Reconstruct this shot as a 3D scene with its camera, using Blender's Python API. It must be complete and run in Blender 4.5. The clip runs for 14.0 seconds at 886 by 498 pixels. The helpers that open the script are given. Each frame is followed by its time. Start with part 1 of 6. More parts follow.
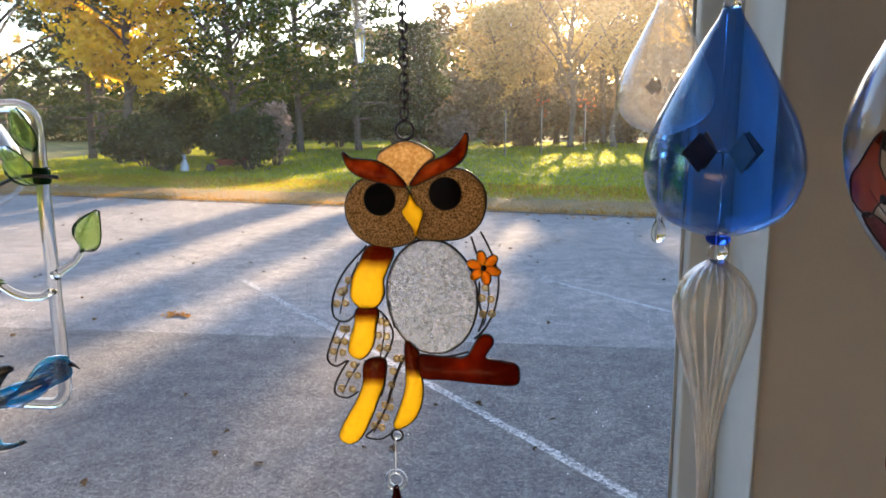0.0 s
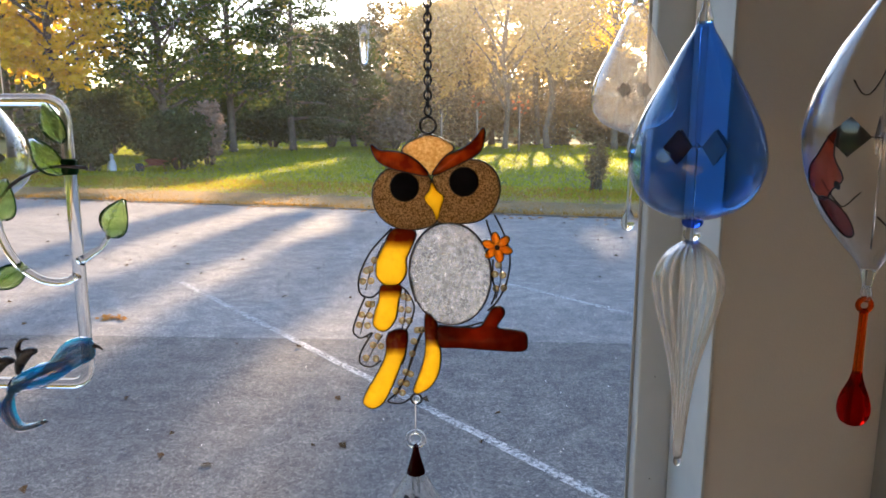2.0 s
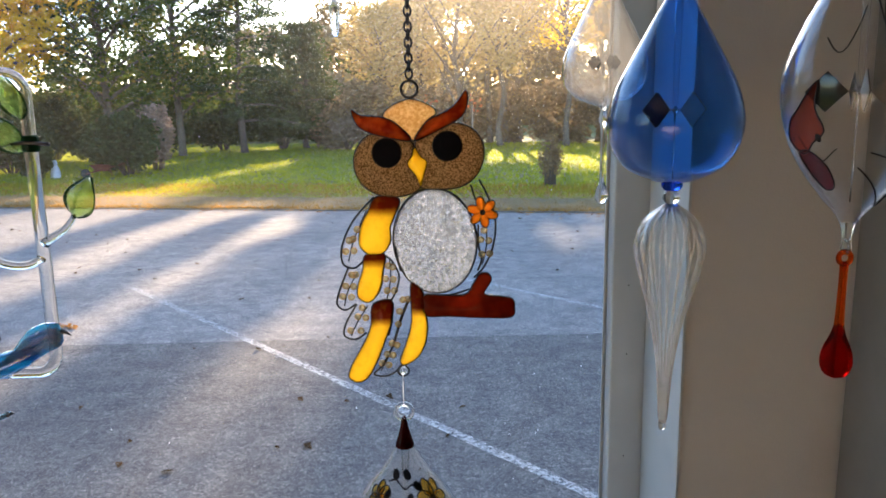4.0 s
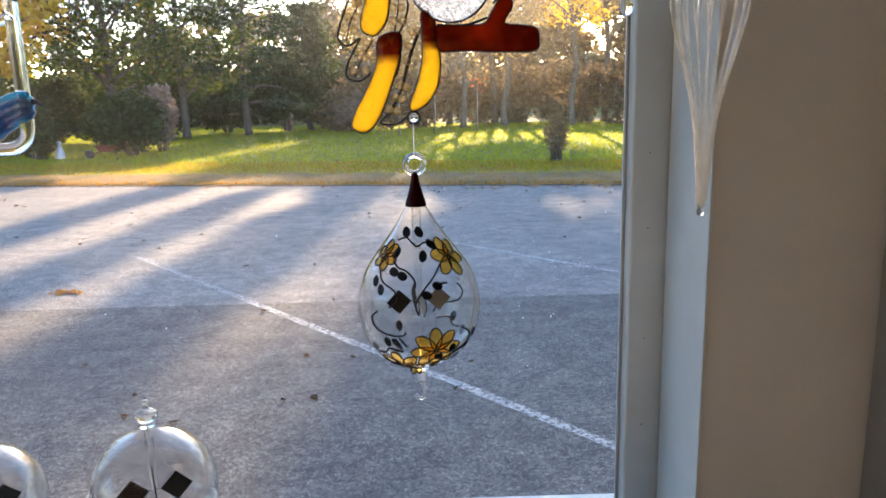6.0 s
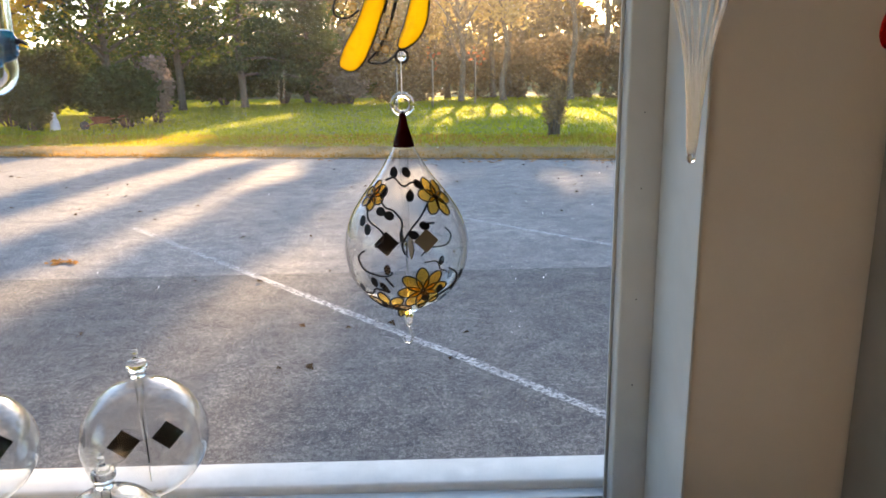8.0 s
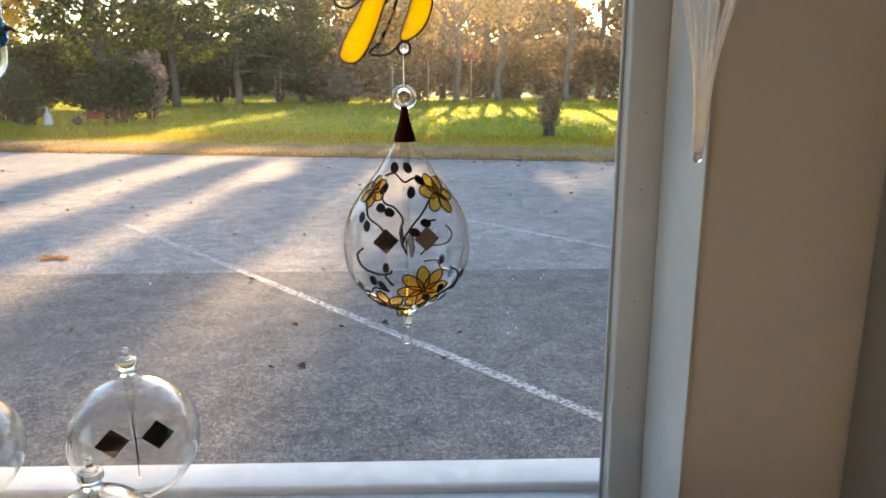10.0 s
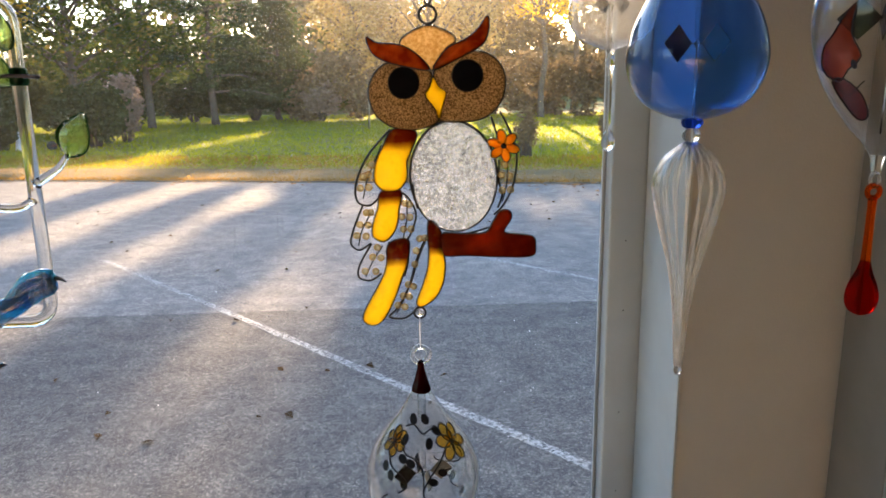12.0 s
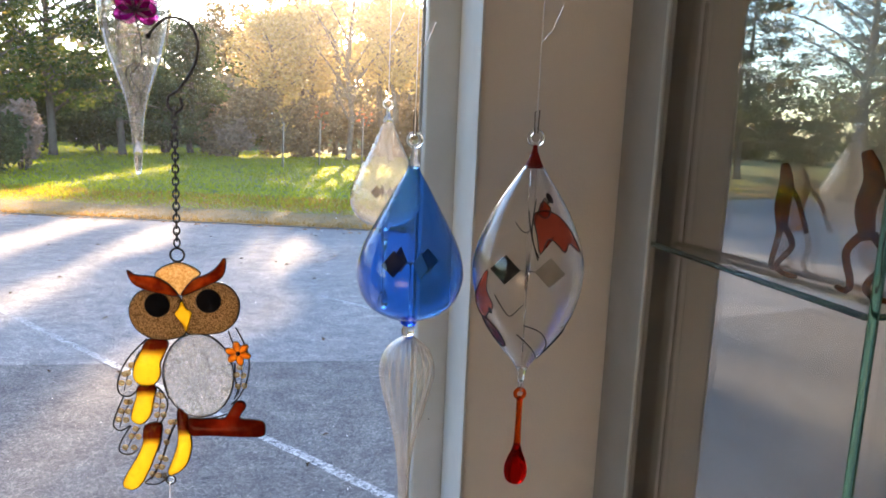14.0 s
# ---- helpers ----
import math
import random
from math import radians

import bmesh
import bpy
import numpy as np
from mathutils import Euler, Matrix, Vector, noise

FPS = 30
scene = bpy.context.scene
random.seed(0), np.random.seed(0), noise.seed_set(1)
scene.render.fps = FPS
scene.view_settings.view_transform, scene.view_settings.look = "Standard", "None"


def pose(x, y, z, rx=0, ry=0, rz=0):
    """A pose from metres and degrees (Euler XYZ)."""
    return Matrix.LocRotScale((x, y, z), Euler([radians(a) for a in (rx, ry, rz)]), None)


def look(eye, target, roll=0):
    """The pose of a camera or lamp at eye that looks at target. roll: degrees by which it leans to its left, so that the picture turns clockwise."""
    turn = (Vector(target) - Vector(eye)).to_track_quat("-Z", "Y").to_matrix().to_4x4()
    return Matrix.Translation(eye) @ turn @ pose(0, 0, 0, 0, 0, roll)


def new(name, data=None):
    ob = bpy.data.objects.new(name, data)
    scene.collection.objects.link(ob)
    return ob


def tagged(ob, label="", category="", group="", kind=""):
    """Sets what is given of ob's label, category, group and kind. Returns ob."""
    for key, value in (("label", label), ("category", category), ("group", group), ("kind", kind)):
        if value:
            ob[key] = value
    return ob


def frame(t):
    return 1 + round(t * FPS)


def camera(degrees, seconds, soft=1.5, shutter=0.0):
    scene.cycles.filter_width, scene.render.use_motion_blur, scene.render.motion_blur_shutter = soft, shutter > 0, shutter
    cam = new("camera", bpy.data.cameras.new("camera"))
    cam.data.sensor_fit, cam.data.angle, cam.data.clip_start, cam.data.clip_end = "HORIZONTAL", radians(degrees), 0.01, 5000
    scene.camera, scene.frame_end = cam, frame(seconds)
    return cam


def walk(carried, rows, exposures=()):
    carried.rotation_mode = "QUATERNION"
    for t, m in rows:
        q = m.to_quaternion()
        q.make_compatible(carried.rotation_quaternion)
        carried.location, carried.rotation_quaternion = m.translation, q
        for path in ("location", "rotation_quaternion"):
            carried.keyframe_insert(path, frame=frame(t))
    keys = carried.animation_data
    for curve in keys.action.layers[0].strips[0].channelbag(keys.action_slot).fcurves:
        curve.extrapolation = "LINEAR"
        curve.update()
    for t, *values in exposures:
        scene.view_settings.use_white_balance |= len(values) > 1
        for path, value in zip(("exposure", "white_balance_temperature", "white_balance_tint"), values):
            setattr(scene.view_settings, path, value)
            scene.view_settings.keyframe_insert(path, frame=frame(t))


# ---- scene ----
cam = camera(62.4, 14.0, soft=1.7)
PATH = [
    (0, (0.087, -1.039, 1.596), (-0.178, 0.908, 1.22), -0.6),
    (0.5, (0.123, -1.081, 1.605), (-0.154, 0.866, 1.241), -1.1),
    (1, (0.09, -1.099, 1.605), (-0.146, 0.855, 1.249), -0.4),
    (1.5, (0.052, -1.105, 1.598), (-0.107, 0.857, 1.241), -0.1),
    (2, (0.035, -1.106, 1.594), (-0.054, 0.857, 1.22), 0.0),
    (2.5, (0.029, -1.105, 1.598), (-0.009, 0.861, 1.23), -0.3),
    (5, (-0.001, -1.095, 1.485), (0.036, 0.868, 1.105), -1.1),
    (5.5, (-0.007, -1.081, 1.424), (0.002, 0.883, 1.046), -1.6),
    (6, (0.004, -1.074, 1.39), (0.019, 0.882, 0.975), -1.5),
    (6.5, (0.008, -1.068, 1.367), (0.024, 0.878, 0.905), -1.9),
    (7, (0.007, -1.062, 1.354), (0.024, 0.877, 0.864), -2.0),
    (7.5, (0.01, -1.072, 1.358), (0.033, 0.868, 0.874), -1.2),
    (8, (0.01, -1.077, 1.367), (0.031, 0.864, 0.886), -1.1),
    (10.5, (0.001, -1.062, 1.362), (0.044, 0.879, 0.881), -0.0),
    (11, (-0.003, -1.064, 1.377), (0.041, 0.876, 0.894), 0.2),
    (11.5, (-0.006, -1.067, 1.445), (0.03, 0.875, 0.968), -0.2),
    (12, (-0.018, -1.086, 1.54), (0.081, 0.861, 1.091), -0.9),
    (12.5, (-0.019, -1.128, 1.6), (0.098, 0.816, 1.145), 1.4),
    (13, (0.02, -1.173, 1.672), (0.217, 0.77, 1.24), 2.4),
    (13.5, (0.064, -1.228, 1.707), (0.337, 0.719, 1.343), 2.7),
    (14, (0.122, -1.224, 1.705), (0.452, 0.719, 1.364), 2.4),
]
EXPOSURES = [(0.0, 2.38, 5950, 10), (2.5, 2.40, 5850, 10), (5.0, 2.48, 5620, 8), (6.0, 2.48, 5900, 10), (7.5, 2.54, 6400, 10), (11.0, 2.54, 6750, 9), (12.5, 2.52, 6080, 9), (14.0, 2.94, 5780, 11)]
walk(cam, [(t, look(eye, target, roll)) for t, eye, target, roll in PATH], EXPOSURES)

# ---- world, sun ----
SUN_AZ, SUN_EL = 5.0, 17.0          # degrees to the right of straight out, and up
world = bpy.data.worlds.new("world")
scene.world = world
world.use_nodes = True
wn = world.node_tree
sky = wn.nodes.new("ShaderNodeTexSky")
sky.sky_type, sky.sun_disc = "NISHITA", False
sky.sun_elevation, sky.sun_rotation = radians(SUN_EL), radians(SUN_AZ)
sky.air_density, sky.dust_density, sky.ozone_density = 1.0, 0.65, 1.2
wn.links.new(sky.outputs[0], wn.nodes["Background"].inputs[0])
wn.nodes["Background"].inputs[1].default_value = 0.12
sun = new("sun", bpy.data.lights.new("sun", "SUN"))
sun.data.energy, sun.data.angle, sun.data.color = 4.1, radians(0.8), (1.0, 0.67, 0.37)
a, e = radians(SUN_AZ), radians(SUN_EL)
sun.matrix_world = look((math.sin(a) * math.cos(e) * 60, math.cos(a) * math.cos(e) * 60, math.sin(e) * 60), (0, 0, 0))


# ---- materials ----
def material(name):
    m = bpy.data.materials.new(name)
    m.use_nodes = True
    m.node_tree.nodes.clear()
    out = m.node_tree.nodes.new("ShaderNodeOutputMaterial")
    return m, m.node_tree, out


def node(nt, kind, **values):
    n = nt.nodes.new(kind)
    for k, v in values.items():
        n.inputs[k.replace("_", " ")].default_value = v
    return n


def rgb(c):
    return (c[0], c[1], c[2], 1.0)


def surface(name, c1, c2, scale=20.0, rough=0.6, metal=0.0, bump=0.2, fine=200.0, depth=0.002, detail=6.0, c3=None, coarse=1.5, spec=0.5):
    """Two-tone noise paint with fine relief and, with c3, larger stains."""
    m, nt, out = material(name)
    co = nt.nodes.new("ShaderNodeTexCoord")
    n1 = node(nt, "ShaderNodeTexNoise", Scale=scale, Detail=detail, Roughness=0.6)
    nt.links.new(co.outputs["Object"], n1.inputs["Vector"])
    ramp = nt.nodes.new("ShaderNodeValToRGB")
    ramp.color_ramp.elements[0].position, ramp.color_ramp.elements[1].position = 0.35, 0.65
    ramp.color_ramp.elements[0].color, ramp.color_ramp.elements[1].color = rgb(c1), rgb(c2)
    nt.links.new(n1.outputs["Fac"], ramp.inputs["Fac"])
    colour = ramp.outputs["Color"]
    if c3:
        n3 = node(nt, "ShaderNodeTexNoise", Scale=coarse, Detail=4.0, Roughness=0.55)
        nt.links.new(co.outputs["Object"], n3.inputs["Vector"])
        r3 = nt.nodes.new("ShaderNodeValToRGB")
        r3.color_ramp.elements[0].position, r3.color_ramp.elements[1].position = 0.45, 0.7
        nt.links.new(n3.outputs["Fac"], r3.inputs["Fac"])
        mix = nt.nodes.new("ShaderNodeMixRGB")
        mix.inputs["Color2"].default_value = rgb(c3)
        nt.links.new(r3.outputs["Color"], mix.inputs["Fac"])
        nt.links.new(colour, mix.inputs["Color1"])
        colour = mix.outputs["Color"]
    b = node(nt, "ShaderNodeBsdfPrincipled", Roughness=rough, Metallic=metal)
    b.inputs["Specular IOR Level"].default_value = spec
    nt.links.new(colour, b.inputs["Base Color"])
    n2 = node(nt, "ShaderNodeTexNoise", Scale=fine, Detail=3.0)
    nt.links.new(co.outputs["Object"], n2.inputs["Vector"])
    bp = node(nt, "ShaderNodeBump", Strength=bump, Distance=depth)
    nt.links.new(n2.outputs["Fac"], bp.inputs["Height"])
    nt.links.new(bp.outputs["Normal"], b.inputs["Normal"])
    nt.links.new(b.outputs[0], out.inputs["Surface"])
    return m


def thin_glass(name, tint=(1, 1, 1), ior=1.5, rough=0.0, milky=0.0, milk=(1, 1, 1), wavy=0.0, wave=60.0, gain=1.0, power=4.5, veil_smudge=None):
    """A thin blown wall: lets light straight through, tinted, and mirrors by Fresnel. milky: share of light scattered."""
    m, nt, out = material(name)
    tr = node(nt, "ShaderNodeBsdfTransparent", Color=rgb(tint))
    gl = node(nt, "ShaderNodeBsdfGlossy", Roughness=rough)
    fr = node(nt, "ShaderNodeLayerWeight", Blend=0.5)
    body = tr.outputs[0]
    if milky:
        if veil_smudge:
            tl = node(nt, "ShaderNodeBsdfRefraction", Color=rgb(milk), Roughness=0.66, IOR=1.45)
        else:
            tl = node(nt, "ShaderNodeBsdfTranslucent", Color=rgb(milk))
        df = node(nt, "ShaderNodeBsdfTranslucent" if veil_smudge else "ShaderNodeBsdfDiffuse", Color=rgb(milk))
        half = node(nt, "ShaderNodeMixShader", Fac=0.12 if veil_smudge else 0.35)
        nt.links.new(tl.outputs[0], half.inputs[1])
        nt.links.new(df.outputs[0], half.inputs[2])
        mx = node(nt, "ShaderNodeMixShader", Fac=milky)
        if veil_smudge:
            co2 = nt.nodes.new("ShaderNodeTexCoord")
            n5 = node(nt, "ShaderNodeTexNoise", Scale=veil_smudge, Detail=6.0, Roughness=0.65, Distortion=0.6)
            nt.links.new(co2.outputs["Object"], n5.inputs["Vector"])
            m5 = nt.nodes.new("ShaderNodeMapRange")
            m5.inputs["From Min"].default_value, m5.inputs["From Max"].default_value = 0.3, 0.75
            m5.inputs["To Min"].default_value, m5.inputs["To Max"].default_value = milky * 0.5, milky * 1.6
            nt.links.new(n5.outputs["Fac"], m5.inputs["Value"])
            nt.links.new(m5.outputs[0], mx.inputs["Fac"])
        nt.links.new(body, mx.inputs[1])
        nt.links.new(half.outputs[0], mx.inputs[2])
        body = mx.outputs[0]
    if wavy:
        co = nt.nodes.new("ShaderNodeTexCoord")
        nz = node(nt, "ShaderNodeTexNoise", Scale=wave, Detail=2.0)
        nt.links.new(co.outputs["Object"], nz.inputs["Vector"])
        bp = node(nt, "ShaderNodeBump", Strength=wavy, Distance=0.002)
        nt.links.new(nz.outputs["Fac"], bp.inputs["Height"])
        nt.links.new(bp.outputs["Normal"], gl.inputs["Normal"])
        nt.links.new(bp.outputs["Normal"], fr.inputs["Normal"])
    f0 = ((ior - 1) / (ior + 1)) ** 2
    pw = nt.nodes.new("ShaderNodeMath")
    pw.operation = "POWER"
    pw.inputs[1].default_value = power
    nt.links.new(fr.outputs["Facing"], pw.inputs[0])
    g = nt.nodes.new("ShaderNodeMath")
    g.operation, g.use_clamp = "MULTIPLY_ADD", True
    g.inputs[1].default_value, g.inputs[2].default_value = gain * (1 - f0), gain * f0
    nt.links.new(pw.outputs[0], g.inputs[0])
    mix = nt.nodes.new("ShaderNodeMixShader")
    nt.links.new(g.outputs[0], mix.inputs["Fac"])
    nt.links.new(body, mix.inputs[1])
    nt.links.new(gl.outputs[0], mix.inputs[2])
    nt.links.new(mix.outputs[0], out.inputs["Surface"])
    return m


def solid_glass(name, colour=(1, 1, 1), rough=0.0, ior=1.45):
    m, nt, out = material(name)
    g = node(nt, "ShaderNodeBsdfGlass", Color=rgb(colour), Roughness=rough, IOR=ior)
    nt.links.new(g.outputs[0], out.inputs["Surface"])
    return m


def stained(name, c1, c2, clear=0.3, scale=25.0, lean=None, bump=0.0, fine=300.0):
    """Coloured resin or art glass: glows with the light behind it. lean: (z low, z high) fades c1 into c2 up the piece."""
    m, nt, out = material(name)
    co = nt.nodes.new("ShaderNodeTexCoord")
    ramp = nt.nodes.new("ShaderNodeValToRGB")
    ramp.color_ramp.elements[0].color, ramp.color_ramp.elements[1].color = rgb(c1), rgb(c2)
    nz = node(nt, "ShaderNodeTexNoise", Scale=scale, Detail=3.0)
    nt.links.new(co.outputs["Object"], nz.inputs["Vector"])
    if lean:
        sep = nt.nodes.new("ShaderNodeSeparateXYZ")
        nt.links.new(co.outputs["Object"], sep.inputs[0])
        mr = nt.nodes.new("ShaderNodeMapRange")
        mr.inputs["From Min"].default_value, mr.inputs["From Max"].default_value = lean
        nt.links.new(sep.outputs["Z"], mr.inputs["Value"])
        ad = nt.nodes.new("ShaderNodeMath")
        ad.operation = "MULTIPLY_ADD"
        ad.inputs[1].default_value = 0.5
        nt.links.new(nz.outputs["Fac"], ad.inputs[0])
        sub = nt.nodes.new("ShaderNodeMath")
        sub.operation = "SUBTRACT"
        nt.links.new(mr.outputs[0], sub.inputs[0])
        sub.inputs[1].default_value = 0.25
        nt.links.new(sub.outputs[0], ad.inputs[2])
        nt.links.new(ad.outputs[0], ramp.inputs["Fac"])
    else:
        ramp.color_ramp.elements[0].position, ramp.color_ramp.elements[1].position = 0.35, 0.68
        nt.links.new(nz.outputs["Fac"], ramp.inputs["Fac"])
    tl = nt.nodes.new("ShaderNodeBsdfTranslucent")
    tr = nt.nodes.new("ShaderNodeBsdfTransparent")
    b = node(nt, "ShaderNodeBsdfPrincipled", Roughness=0.15)
    for n in (tl, tr):
        nt.links.new(ramp.outputs["Color"], n.inputs["Color"])
    nt.links.new(ramp.outputs["Color"], b.inputs["Base Color"])
    m1 = node(nt, "ShaderNodeMixShader", Fac=clear)
    nt.links.new(tl.outputs[0], m1.inputs[1])
    nt.links.new(tr.outputs[0], m1.inputs[2])
    m2 = node(nt, "ShaderNodeMixShader", Fac=0.22)
    nt.links.new(m1.outputs[0], m2.inputs[1])
    nt.links.new(b.outputs[0], m2.inputs[2])
    if bump:
        n2 = node(nt, "ShaderNodeTexNoise", Scale=fine, Detail=2.0)
        nt.links.new(co.outputs["Object"], n2.inputs["Vector"])
        bp = node(nt, "ShaderNodeBump", Strength=bump, Distance=0.003)
        nt.links.new(n2.outputs["Fac"], bp.inputs["Height"])
        for n in (tl, b):
            nt.links.new(bp.outputs["Normal"], n.inputs["Normal"])
    nt.links.new(m2.outputs[0], out.inputs["Surface"])
    return m


def hammered(name):
    """Clear glass with a crinkled face: bends what lies behind it into glints, with a little milkiness. More glints are
    put into the colour as specks.
    """
    m, nt, out = material(name)
    co = nt.nodes.new("ShaderNodeTexCoord")
    warp = node(nt, "ShaderNodeTexNoise", Scale=260.0, Detail=2.0, Distortion=2.5)
    nt.links.new(co.outputs["Object"], warp.inputs["Vector"])
    cell = node(nt, "ShaderNodeTexVoronoi", Scale=430.0)
    nt.links.new(co.outputs["Object"], cell.inputs["Vector"])
    add = nt.nodes.new("ShaderNodeMath")
    nt.links.new(warp.outputs["Fac"], add.inputs[0])
    nt.links.new(cell.outputs["Distance"], add.inputs[1])
    bp = node(nt, "ShaderNodeBump", Strength=1.0, Distance=0.0022)
    nt.links.new(add.outputs[0], bp.inputs["Height"])
    g = node(nt, "ShaderNodeBsdfGlass", Color=rgb((0.97, 0.98, 1.0)), Roughness=0.06, IOR=1.45)
    nt.links.new(bp.outputs["Normal"], g.inputs["Normal"])
    # glints painted as pale and dark specks in the glass colour
    glint_speck = node(nt, "ShaderNodeTexNoise", Scale=520.0, Detail=3.0, Roughness=0.7)
    nt.links.new(co.outputs["Object"], glint_speck.inputs["Vector"])
    ramp = nt.nodes.new("ShaderNodeValToRGB")
    ramp.color_ramp.elements[0].position, ramp.color_ramp.elements[1].position = 0.38, 0.62
    ramp.color_ramp.elements[0].color, ramp.color_ramp.elements[1].color = (0.28, 0.30, 0.34, 1), (0.96, 0.98, 1.0, 1)
    nt.links.new(glint_speck.outputs["Fac"], ramp.inputs["Fac"])
    tl = nt.nodes.new("ShaderNodeBsdfTranslucent")
    nt.links.new(ramp.outputs["Color"], tl.inputs["Color"])
    nt.links.new(bp.outputs["Normal"], tl.inputs["Normal"])
    tr = nt.nodes.new("ShaderNodeBsdfTransparent")
    nt.links.new(ramp.outputs["Color"], tr.inputs["Color"])
    m1 = node(nt, "ShaderNodeMixShader", Fac=0.72)
    nt.links.new(tl.outputs[0], m1.inputs[1])
    nt.links.new(tr.outputs[0], m1.inputs[2])
    m2 = node(nt, "ShaderNodeMixShader", Fac=0.5)
    nt.links.new(m1.outputs[0], m2.inputs[1])
    nt.links.new(g.outputs[0], m2.inputs[2])
    nt.links.new(m2.outputs[0], out.inputs["Surface"])
    return m


def foliage(name, c1, c2, glow=0.45, c3=None):
    """Leaves: colour by leaf, lit through from behind."""
    m, nt, out = material(name)
    ge = nt.nodes.new("ShaderNodeNewGeometry")
    ramp = nt.nodes.new("ShaderNodeValToRGB")
    ramp.color_ramp.elements[0].color, ramp.color_ramp.elements[1].color = rgb(c1), rgb(c2)
    if c3:
        el = ramp.color_ramp.elements.new(0.85)
        el.color = rgb(c2)
        ramp.color_ramp.elements[2].color = rgb(c3)
    nt.links.new(ge.outputs["Random Per Island"], ramp.inputs["Fac"])
    d = nt.nodes.new("ShaderNodeBsdfDiffuse")
    t = nt.nodes.new("ShaderNodeBsdfTranslucent")
    nt.links.new(ramp.outputs["Color"], d.inputs["Color"])
    nt.links.new(ramp.outputs["Color"], t.inputs["Color"])
    mx = node(nt, "ShaderNodeMixShader", Fac=glow)
    nt.links.new(d.outputs[0], mx.inputs[1])
    nt.links.new(t.outputs[0], mx.inputs[2])
    nt.links.new(mx.outputs[0], out.inputs["Surface"])
    return m


def asphalt(name, base, grain):
    m, nt, out = material(name)
    co = nt.nodes.new("ShaderNodeTexCoord")
    fine = node(nt, "ShaderNodeTexVoronoi", Scale=75.0)
    nt.links.new(co.outputs["Object"], fine.inputs["Vector"])
    mid = node(nt, "ShaderNodeTexNoise", Scale=34.0, Detail=7.0, Roughness=0.85)
    nt.links.new(co.outputs["Object"], mid.inputs["Vector"])
    big = node(nt, "ShaderNodeTexNoise", Scale=0.55, Detail=5.0, Roughness=0.6)
    nt.links.new(co.outputs["Object"], big.inputs["Vector"])
    r1 = nt.nodes.new("ShaderNodeValToRGB")
    r1.color_ramp.elements[0].position, r1.color_ramp.elements[1].position = 0.40, 0.60
    r1.color_ramp.elements[0].color, r1.color_ramp.elements[1].color = rgb(base), rgb(grain)
    nt.links.new(mid.outputs["Fac"], r1.inputs["Fac"])
    r2 = nt.nodes.new("ShaderNodeValToRGB")
    r2.color_ramp.elements[0].position, r2.color_ramp.elements[1].position = 0.3, 0.75
    r2.color_ramp.elements[0].color, r2.color_ramp.elements[1].color = (0.78, 0.78, 0.79, 1), (1.22, 1.20, 1.15, 1)
    nt.links.new(big.outputs["Fac"], r2.inputs["Fac"])
    r3 = nt.nodes.new("ShaderNodeValToRGB")
    r3.color_ramp.elements[0].position, r3.color_ramp.elements[1].position = 0.05, 0.5
    r3.color_ramp.elements[0].color, r3.color_ramp.elements[1].color = (1.50, 1.48, 1.44, 1), (0.62, 0.62, 0.64, 1)
    nt.links.new(fine.outputs["Distance"], r3.inputs["Fac"])
    patch = node(nt, "ShaderNodeTexNoise", Scale=5.5, Detail=8.0, Roughness=0.75)
    nt.links.new(co.outputs["Object"], patch.inputs["Vector"])
    r4 = nt.nodes.new("ShaderNodeValToRGB")
    r4.color_ramp.elements[0].position, r4.color_ramp.elements[1].position = 0.36, 0.64
    r4.color_ramp.elements[0].color, r4.color_ramp.elements[1].color = (0.66, 0.665, 0.69, 1), (1.25, 1.22, 1.17, 1)
    nt.links.new(patch.outputs["Fac"], r4.inputs["Fac"])
    last = r1.outputs["Color"]
    for r in (r2, r3, r4):
        mu = nt.nodes.new("ShaderNodeMixRGB")
        mu.blend_type = "MULTIPLY"
        mu.inputs["Fac"].default_value = 1.0
        nt.links.new(last, mu.inputs["Color1"])
        nt.links.new(r.outputs["Color"], mu.inputs["Color2"])
        last = mu.outputs["Color"]
    b = node(nt, "ShaderNodeBsdfPrincipled", Roughness=0.88)
    b.inputs["Specular IOR Level"].default_value = 0.22
    nt.links.new(last, b.inputs["Base Color"])
    bp = node(nt, "ShaderNodeBump", Strength=0.6, Distance=0.006)
    nt.links.new(mid.outputs["Fac"], bp.inputs["Height"])
    nt.links.new(bp.outputs["Normal"], b.inputs["Normal"])
    nt.links.new(b.outputs[0], out.inputs["Surface"])
    return m


M_WALL = surface("wall_paint", (0.52, 0.486, 0.445), (0.575, 0.54, 0.495), 6, 0.55, bump=0.15, fine=320, c3=(0.49, 0.457, 0.417))
M_FRAME = surface("frame_paint", (0.46, 0.49, 0.50), (0.52, 0.55, 0.56), 9, 0.4, bump=0.08, fine=150, c3=(0.42, 0.45, 0.46), coarse=4)
M_SILL = surface("sill_paint", (0.56, 0.58, 0.59), (0.70, 0.71, 0.71), 30, 0.6, bump=0.4, fine=120, c3=(0.6, 0.61, 0.6), coarse=8)
M_TRIM = surface("trim_paint", (0.30, 0.29, 0.26), (0.36, 0.35, 0.31), 9, 0.45, bump=0.1)
M_FLOOR = surface("floor_boards", (0.25, 0.20, 0.15), (0.35, 0.29, 0.215), 5, 0.45)
M_CEIL = surface("ceiling_paint", (0.78, 0.77, 0.74), (0.82, 0.81, 0.78), 4, 0.7)
M_ASPH = asphalt("old_asphalt", (0.245, 0.245, 0.252), (0.40, 0.397, 0.40))
